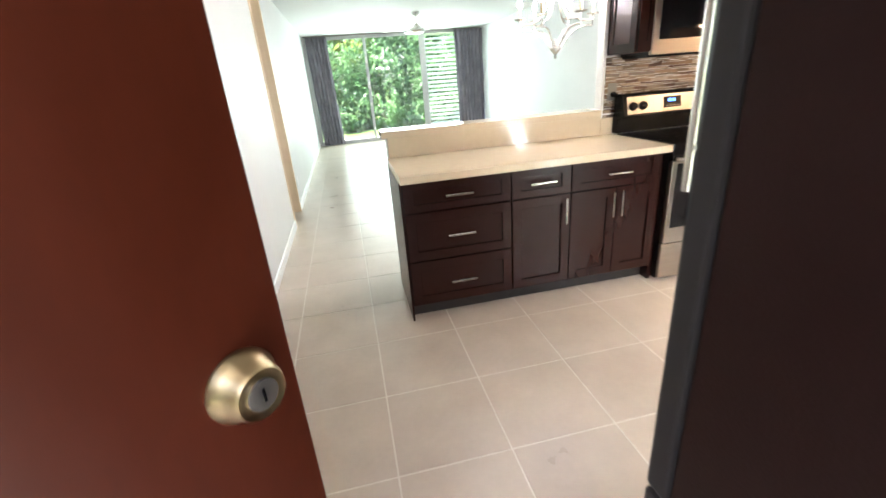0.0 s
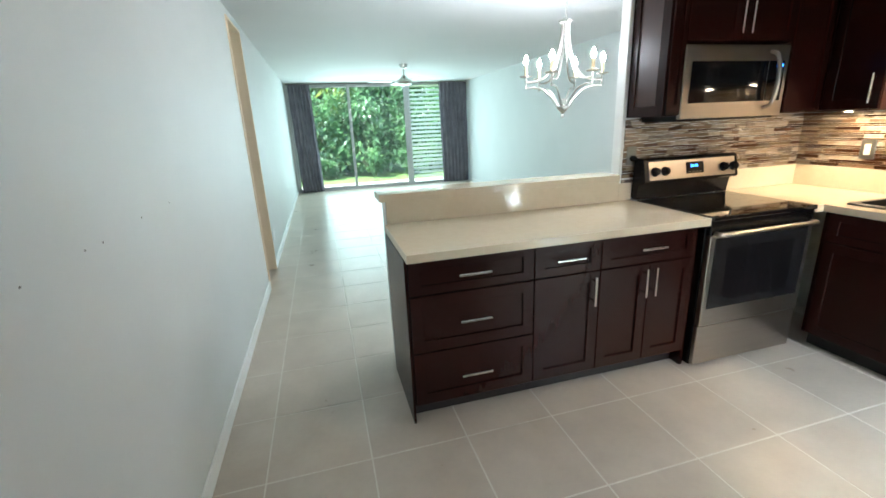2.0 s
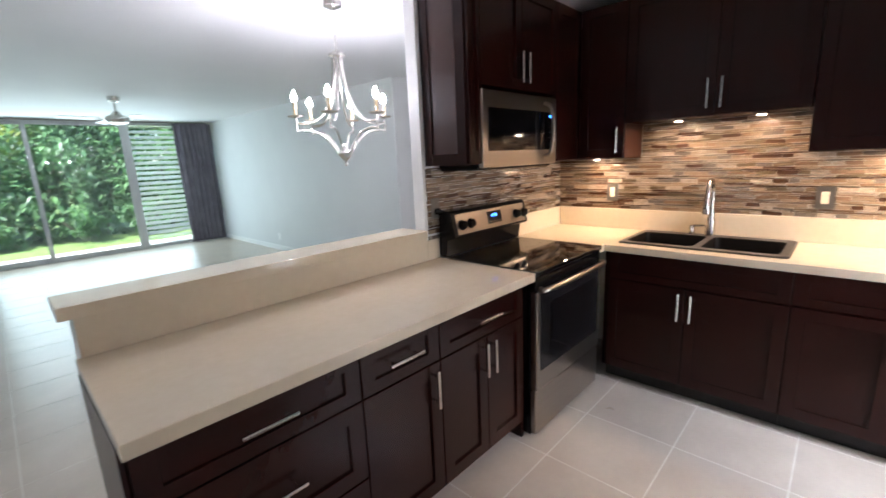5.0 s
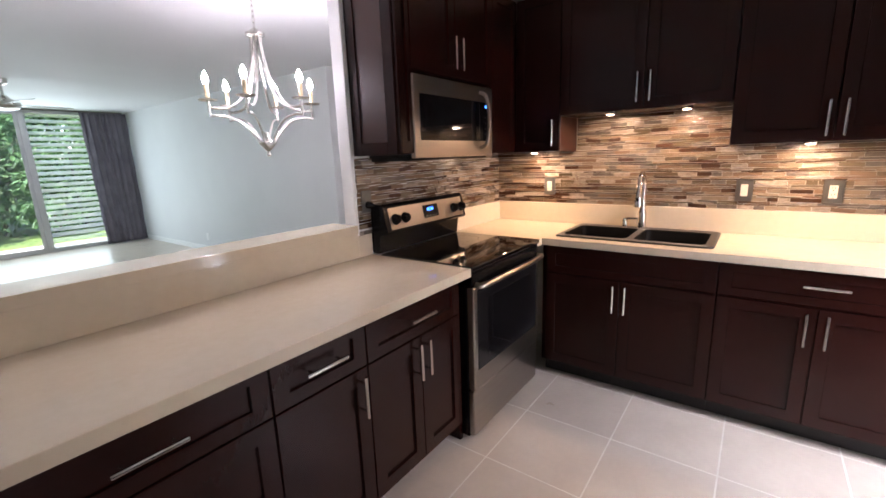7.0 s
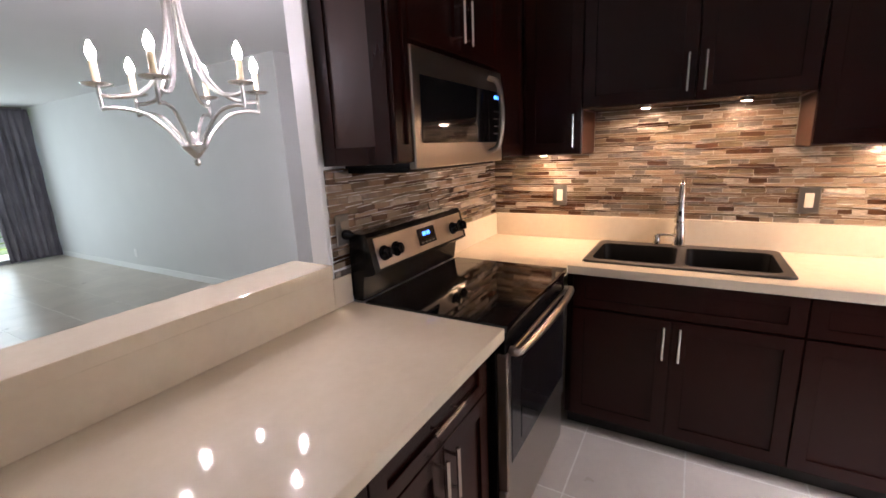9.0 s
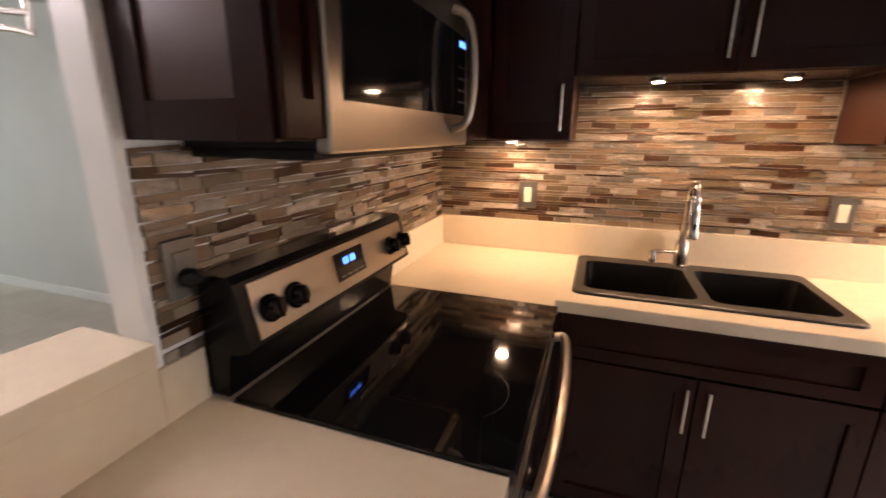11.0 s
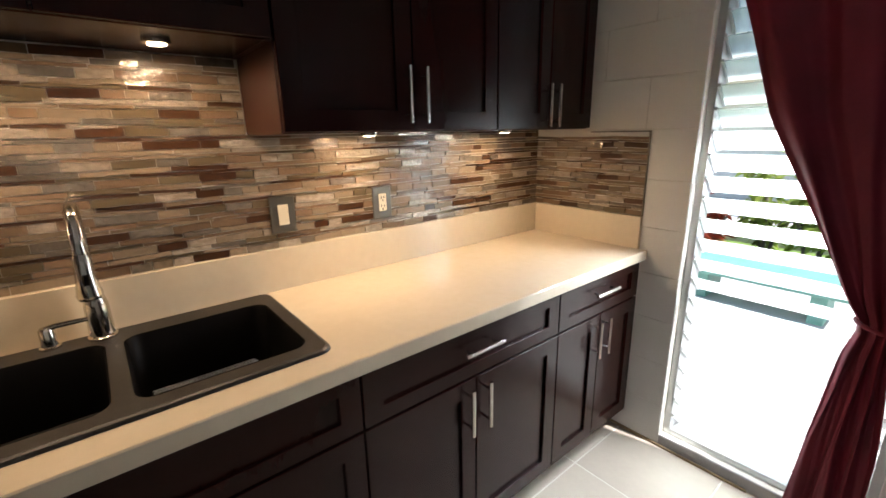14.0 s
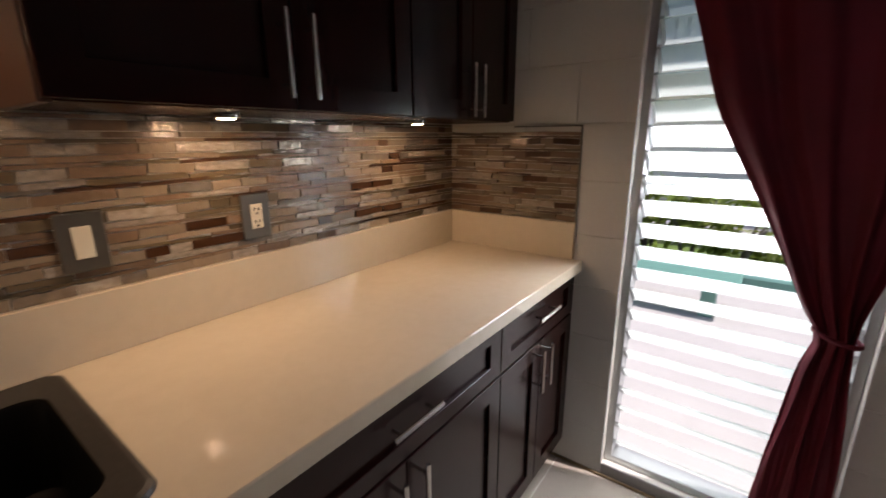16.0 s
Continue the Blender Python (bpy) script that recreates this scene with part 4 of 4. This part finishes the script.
louvre_window("window_2", 2.237, 3.63, 0.02, 2.40, NORTH + 0.07, 0, 0.098, -35, 0.105, "tall glass louvre window by the garden doors", -1)


# ---- curtains ----
def drape(name, x_of, y, z0, z1, folds, depth, material, label, rows=40, cols=90, seed=1):
    """A cloth hung in folds; x_of(z) gives its two edges at that height."""
    rnd = random.Random(seed)
    ph = [rnd.uniform(0, 6.28) for _ in range(4)]
    b = bmesh.new()
    grid = []
    for i in range(rows + 1):
        z = z1 + (z0 - z1) * i / rows
        a, c = x_of(z)
        row = []
        for j in range(cols + 1):
            t = j / cols
            w = math.sin(2 * math.pi * folds * t + ph[0] + 0.5 * math.sin(5 * t + ph[1]) + 0.12 * z)
            w = math.copysign(abs(w) ** 0.75, w) + 0.25 * math.sin(2 * math.pi * folds * 2.3 * t + ph[2])
            row.append(b.verts.new((a + (c - a) * t + 0.004 * math.sin(9 * z + 20 * t), y + depth * w * (0.75 + 0.25 * math.sin(3 * z + 6 * t + ph[3])), z)))
        grid.append(row)
    for r0, r1 in zip(grid, grid[1:]):
        for j in range(cols):
            b.faces.new((r0[j], r0[j + 1], r1[j + 1], r1[j]))
    ob = link_mesh(name, b, material, smooth=True)
    so = ob.modifiers.new("cloth", "SOLIDIFY")
    so.thickness = 0.003
    return tagged(ob, label, "curtain")


drape("grey_curtain", lambda z: (-0.50 + 0.02 * (2.4 - z), -0.03 + 0.03 * (2.4 - z)), NORTH - 0.13, 0.02, 2.405, 6, 0.032, CURT, "grey pleated floor-length curtain by the garden doors", seed=3)
drape("grey_curtain", lambda z: (2.95 + 0.02 * (2.4 - z), 3.66), NORTH - 0.13, 0.02, 2.405, 7, 0.032, CURT, "wide grey pleated floor-length curtain over louvres", seed=5)
u = thing("curtain_rail", pose(0, NORTH - 0.13, 2.418), "dark curtain rail above the garden doors", "curtain rail")
part("rail", box(-0.54, 3.60, -0.02, 0.02, -0.012, 0.012, 0.003), PEWTER, u)
part("bracket", box(-0.46, -0.44, 0.02, 0.13, -0.008, 0.008), PEWTER, u)
part("bracket", box(3.44, 3.46, 0.02, 0.13, -0.008, 0.008), PEWTER, u)


def tied(z):
    """Edges of the tied-back red curtain."""
    keys = [(2.36, 1.88, 2.62), (1.85, 1.90, 2.56), (1.45, 1.93, 2.42), (1.1, 1.98, 2.245), (0.9, 2.015, 2.145), (0.83, 2.02, 2.098), (0.72, 2.015, 2.125), (0.4, 1.99, 2.165), (0.03, 1.975, 2.185)]
    for (za, a0, a1), (zb, b0, b1) in zip(keys, keys[1:]):
        if z >= zb:
            t = (z - zb) / (za - zb)
            return b0 + (a0 - b0) * t, b1 + (a1 - b1) * t
    return keys[-1][1:]


drape("red_curtain", tied, SOUTH + 0.075, 0.03, 2.36, 3.5, 0.02, REDC, "dark red curtain tied back beside the louvres", rows=60, seed=8)
u = thing("curtain_tie", pose(2.06, SOUTH + 0.075, 0.835), "dark red cloth tie around the curtain", "curtain tie")
ring = [(0.052 * math.cos(a), 0.048 * math.sin(a), 0.012 * math.cos(a)) for a in [i * math.pi / 10 for i in range(21)]]
part("band", tube(ring, 0.007, 8), REDC, u, "", True)
u = thing("curtain_rod", pose(0, SOUTH + 0.075, 2.375), "slim steel rod carrying the red curtain", "curtain rod")
part("rod", tube([(1.80, 0, 0), (2.72, 0, 0)], 0.009), NICKEL, u)
part("bracket", box(1.83, 1.85, -0.072, 0, -0.008, 0.008), NICKEL, u)
part("bracket", box(2.68, 2.70, -0.072, 0, -0.008, 0.008), NICKEL, u)

# ---- outside ----
b = box(-400, 400, -400, 400, -0.5, -0.13)
structure("ground", b, LAWN, "green lawn around the building", "lawn")
b = box(-8, 12, -3.2, SOUTH - T - 0.003, -0.129, -0.03)
structure("pavement_south", b, CONC, "bright concrete walkway outside the entrance", "walkway")
b = box(-6, 10, NORTH + T + 0.003, NORTH + 1.3, -0.129, -0.03)
structure("pavement_north", b, CONC, "narrow concrete patio outside the garden doors", "patio")


def leaves(centre, size, count, leaf, seed, droop=0.5):
    """A crown of folded leaves scattered in uneven clumps."""
    rng = np.random.default_rng(seed)
    clumps = rng.normal(0, 0.42, (max(6, count // 60), 3)) * size
    pick = clumps[rng.integers(0, len(clumps), count)] + rng.normal(0, 0.16, (count, 3)) * size
    verts, faces = [], []
    for i, p in enumerate(pick):
        a, e, s = rng.uniform(0, 6.28), rng.uniform(-0.9, 0.5) - droop * 0.3, leaf * rng.uniform(0.6, 1.4)
        d = np.array((math.cos(a) * math.cos(e), math.sin(a) * math.cos(e), math.sin(e)))
        sd = np.array((-math.sin(a), math.cos(a), rng.uniform(-0.4, 0.4)))
        c = np.array(centre) + p
        k = len(verts)
        verts += [tuple(c), tuple(c + d * s * 0.5 + sd * s * 0.22), tuple(c + d * s - np.array((0, 0, s * 0.15))), tuple(c + d * s * 0.5 - sd * s * 0.22)]
        faces += [(k, k + 1, k + 2), (k, k + 2, k + 3)]
    me = bpy.data.meshes.new("crown")
    me.from_pydata(verts, [], faces)
    return me


def bush(x, y, h, w, count, leaf, material, seed, label, ground=-0.13):
    u = thing("shrub", pose(x, y, ground), label, "shrub", "garden shrubs")
    rnd = random.Random(seed)
    for k in range(4):
        a = rnd.uniform(0, 6.28)
        part("stem", tube(spline([(0.03 * math.cos(a), 0.03 * math.sin(a), 0), (0.15 * w * math.cos(a), 0.15 * w * math.sin(a), h * 0.4), (0.3 * w * math.cos(a), 0.3 * w * math.sin(a), h * 0.75)], 3), [0.02] * 6 + [0.008], 6), BARK, u)
    me = leaves((0, 0, h * 0.55), np.array((w * 0.5, w * 0.5, h * 0.52)), count, leaf, seed)
    me.materials.append(material)
    c = new("foliage", me)
    c.parent = u
    return u


def tree(x, y, h, spread, count, seed, label):
    u = thing("tree", pose(x, y, -0.13), label, "tree", "garden trees")
    rnd = random.Random(seed)
    lean = rnd.uniform(-0.5, 0.5)
    trunk = spline([(0, 0, 0), (lean * 0.3, 0.1, h * 0.3), (lean * 0.8, -0.05, h * 0.55), (lean, 0, h * 0.8)], 5)
    part("trunk", tube(trunk, [0.17 - 0.11 * i / len(trunk) for i in range(len(trunk))], 10), BARK, u, "", True)
    for k in range(6):
        a = k * 1.05 + rnd.uniform(-0.3, 0.3)
        p = trunk[7 + k]
        q = Vector((p.x + math.cos(a) * spread * 0.55, p.y + math.sin(a) * spread * 0.55, p.z + h * 0.17))
        part("limb", tube(spline([p, (p + q) / 2 + Vector((0, 0, 0.15)), q], 4), [0.06 - 0.005 * i for i in range(9)], 6), BARK, u)
    me = leaves((lean, 0, h * 0.72), np.array((spread * 0.6, spread * 0.6, h * 0.28)), count, 0.30, seed)
    me.materials.append(LEAF)
    new("crown", me).parent = u


# north garden
for i, (x, y, h, w, n, s, m) in enumerate([
        (-2.4, 15.6, 3.0, 2.4, 2600, 0.21, LEAF), (-0.7, 16.1, 3.3, 2.4, 2800, 0.22, LEAF), (0.9, 15.7, 2.7, 2.2, 2600, 0.20, LEAF), (2.3, 16.0, 3.2, 2.3, 2800, 0.21, LEAF),
        (3.8, 15.6, 2.8, 2.2, 2400, 0.20, LEAF), (5.3, 15.9, 3.2, 2.4, 1600, 0.24, LEAF), (7.0, 15.6, 3.2, 2.4, 1300, 0.26, LEAF), (-4.3, 15.6, 3.2, 2.4, 1300, 0.26, LEAF),
        (-1.7, 17.3, 4.6, 2.6, 2400, 0.26, LEAF), (0.2, 17.6, 4.4, 2.6, 2400, 0.26, LEAFY), (1.7, 17.2, 4.8, 2.6, 2400, 0.26, LEAF), (3.3, 17.5, 4.6, 2.6, 2400, 0.26, LEAF), (5.0, 17.4, 4.6, 2.6, 1800, 0.26, LEAF),
        (0.0, 14.9, 0.8, 1.3, 700, 0.15, LEAF), (1.7, 14.8, 0.75, 1.4, 700, 0.15, LEAF), (3.0, 14.6, 0.8, 1.3, 700, 0.15, LEAF), (-1.5, 14.8, 0.9, 1.3, 700, 0.15, LEAF)]):
    bush(x, y, h, w, n, s, m, 20 + i, "yellow-green leafy garden shrub" if m is LEAFY else "dense sunlit green garden shrub")
for i, (x, y, h, s, n) in enumerate([(0.35, 17.8, 6.5, 3.0, 2600), (2.6, 18.4, 7.0, 3.2, 2600), (-2.6, 18.2, 6.5, 3.2, 2400), (5.2, 18.2, 7.0, 3.2, 2400), (8.2, 18.5, 7.0, 3.4, 1800), (-5.8, 18.6, 7.0, 3.4, 1800), (1.5, 21.5, 8.5, 4.5, 2600), (-3.0, 22, 8.5, 4.5, 2200), (6.0, 22, 8.5, 4.5, 2200)]):
    tree(x, y, h, s, n, 70 + i, "broad-leaved garden tree with a pale trunk")

# south walk: planter kerb, croton beds, a house with a railed gallery
b = box(-2, 6.5, -3.6, -3.22, -0.129, 0.12, 0.02)
tagged(link_mesh("planter_kerb", b, GREENP), "low green painted concrete kerb of the planting bed", "kerb")
b = box(2.3, 3.5, -2.75, -2.3, 0.20, 0.27, 0.01)
bench = thing("garden_bench", pose(0, 0, 0), "low green painted concrete bench on the walkway", "bench")
part("seat", b, GREENP, bench)
for xx in (2.45, 3.25):
    part("leg", box(xx, xx + 0.1, -2.70, -2.35, -0.03, 0.1995, 0.005), GREENP, bench)
for i in range(14):
    m = (LEAFY, LEAFR, LEAFY, LEAFY)[i % 4]
    bush(-0.6 + 0.5 * i, -4.0 - 0.3 * (i % 3), 0.75 + 0.2 * (i % 3), 0.8, 420, 0.17, m, 120 + i,
         ("yellow-green strappy bedding plant", "red-leaved croton shrub in the planting bed", "yellow-green leafy bedding shrub behind the kerb", "yellow-green strappy bedding plant")[i % 4])
b = box(-8, 14, -8.9, -5.2, -0.129, -0.05)
structure("pavement_far", b, CONC, "sunlit concrete path before the neighbouring house", "path")
h = thing("house", pose(0, -9, -0.13), "tan stucco house with a railed upper gallery", "house")
part("wall", box(-10, 14, -4, 0, 0, 5.6), STUCCO, h)
part("roof", box(-10.6, 14.6, -4.6, 1.6, 5.6, 5.9, 0.02), ROOFM, h)
part("gallery_floor", box(-10, 14, 0.002, 1.3, 2.55, 2.75, 0.01), STUCCO, h)
for i in range(120):
    part("baluster", box(-9.9 + 0.2 * i, -9.87 + 0.2 * i, 1.22, 1.25, 2.75, 3.7), IRON, h)
part("handrail", box(-10, 14, 1.20, 1.27, 3.70, 3.76), IRON, h)


# ---- mosaic tiles ----
def unit_tile(material):
    b = bmesh.new()
    bmesh.ops.create_cube(b, size=1)
    me = bpy.data.meshes.new("mosaic_tile")
    b.to_mesh(me)
    b.free()
    me.materials.append(material)
    return me


TILE_MESH = [unit_tile(m) for m in MOS]


def mosaic(parent, to_world, width, bottom, height_at, near, seed, top, most=300):
    """Rows of strips over a wall. to_world(u, z, d) places a point; height_at(u0, u1) is the top there; strips with near(u) become parts, the rest one joined mesh."""
    rnd = random.Random(seed)
    z, row, singles = bottom + 0.001, 0, 0
    rest_v, rest_f, rest_m = [], [], []
    cycle = [0.0220, 0.0080, 0.0125]
    while z < top - 0.006:
        hgt = cycle[row % len(cycle)]
        row += 1
        u = -rnd.uniform(0, 0.06)
        while u < width:
            ln = rnd.choice((0.05, 0.075, 0.10, 0.10, 0.10, 0.14)) if hgt > 0.02 else rnd.choice((0.10, 0.15, 0.15, 0.20))
            u0, u1 = max(u, 0), min(u + ln, width)
            u += ln + 0.0018
            lim = height_at(u0, u1)
            if u1 - u0 < 0.006 or z + hgt > lim + 0.004:
                continue
            kind = rnd.choices(range(6), (2.6, 3.2, 3.2, 2.2, 4.4, 3.8) if hgt > 0.02 else (5, 3.5, 2, 3, 0.8, 1.2) if hgt < 0.01 else (1.5, 3, 4, 2, 2, 2))[0]
            d = 0.0055 + (0.001 if kind in (4, 5) else 0) + rnd.uniform(0, 0.0006)
            z1 = min(z + hgt, lim)
            if near((u0 + u1) / 2) and singles < most:
                singles += 1
                ob = new("mosaic_tile", TILE_MESH[kind])
                a, c = to_world(u0, z, 0.0), to_world(u1, z1, d)
                ob.location = (a + c) / 2
                ob.scale = [max(abs(x), 0.0005) for x in (c - a)]
                ob.rotation_euler = [rnd.gauss(0, 0.022) for _ in range(3)]
                ob.parent = parent
            else:
                k = len(rest_v)
                tip, lean = rnd.gauss(0, 0.00035), rnd.gauss(0, 0.0009)
                for dd, a, c in ((0.0, 0, 0), (d, tip, lean)):
                    rest_v += [to_world(u0, z, dd - a - c), to_world(u1, z, dd - a + c), to_world(u1, z1, dd + a + c), to_world(u0, z1, dd + a - c)]
                rest_f += [(k + 4, k + 5, k + 6, k + 7), (k, k + 4, k + 7, k + 3), (k + 1, k + 2, k + 6, k + 5), (k + 3, k + 7, k + 6, k + 2), (k, k + 1, k + 5, k + 4)]
                rest_m += [kind] * 5
        z += hgt + 0.0018
    if rest_v:
        me = bpy.data.meshes.new("mosaic_field")
        me.from_pydata([tuple(v) for v in rest_v], [], rest_f)
        for m in MOS:
            me.materials.append(m)
        for p, k in zip(me.polygons, rest_m):
            p.material_index = k
        ob = new("mosaic_field", me)
        ob.parent = parent
        ob["kind"] = "stuff"


east_len = 2.80 - SOUTH - 0.008
mosaic(wall_east, lambda u, z, d: Vector((EAST - d, 2.799 - u, z)), east_len, 1.0605, lambda a, c: 1.431, lambda u: 1.15 < u < 2.5, 5, 1.431, 200)
mosaic(wall_east, lambda u, z, d: Vector((EAST - d, 2.174 - u, z)), 0.907, 1.431, lambda a, c: 1.645, lambda u: True, 6, 1.645, 100)
mosaic(wall_part, lambda u, z, d: Vector((1.906 + u, 2.80 - d, z)), EAST - 1.906 - 0.007, 1.0605, lambda a, c: 1.431, lambda u: u < 0.95, 7, 1.431)
mosaic(wall_part, lambda u, z, d: Vector((1.906 + u, 2.80 - d, z)), 0.86, 1.032 - 0.1, lambda a, c: 1.055, lambda u: False, 8, 1.055)
mosaic(wall_south, lambda u, z, d: Vector((2.842 + u, SOUTH + 0.006 + d, z)), EAST - 2.842 - 0.007, 1.0605, lambda a, c: 1.41, lambda u: True, 9, 1.41)
b = box(2.835, 2.8405, SOUTH + 0.0062, SOUTH + 0.0135, 1.0605, 1.418)
box(2.8405, EAST - 0.31, SOUTH + 0.0062, SOUTH + 0.0135, 1.4125, 1.418, 0, b)
structure("trim_mosaic", b, PEWTER, "thin metal edge strip of the mosaic", "trim")

# ---- floor tiles ----
P = 0.4572
b = bmesh.new()
merge(b, box(0, P - 0.007, 0, P - 0.007, -0.0075, 0.0, 0.0009))
tile_mesh = bpy.data.meshes.new("floor_tile")
b.to_mesh(tile_mesh)
b.free()
tile_mesh.materials.append(TILE)
i = 0
for ix in range(-2, 11):
    for iy in range(-5, 21):
        x, y = 0.098 + P * ix + 0.0035, 2.057 + P * iy + 0.0035
        if x > (2.9 if y < 2.8 else 5.0 if y < 5.1 else 3.6) or (y + P > 5.5 and x > 3.6) or y > NORTH:
            continue
        ob = new("floor_tile", tile_mesh)
        ob.location = (x, y, 0)
        ob.parent = floor
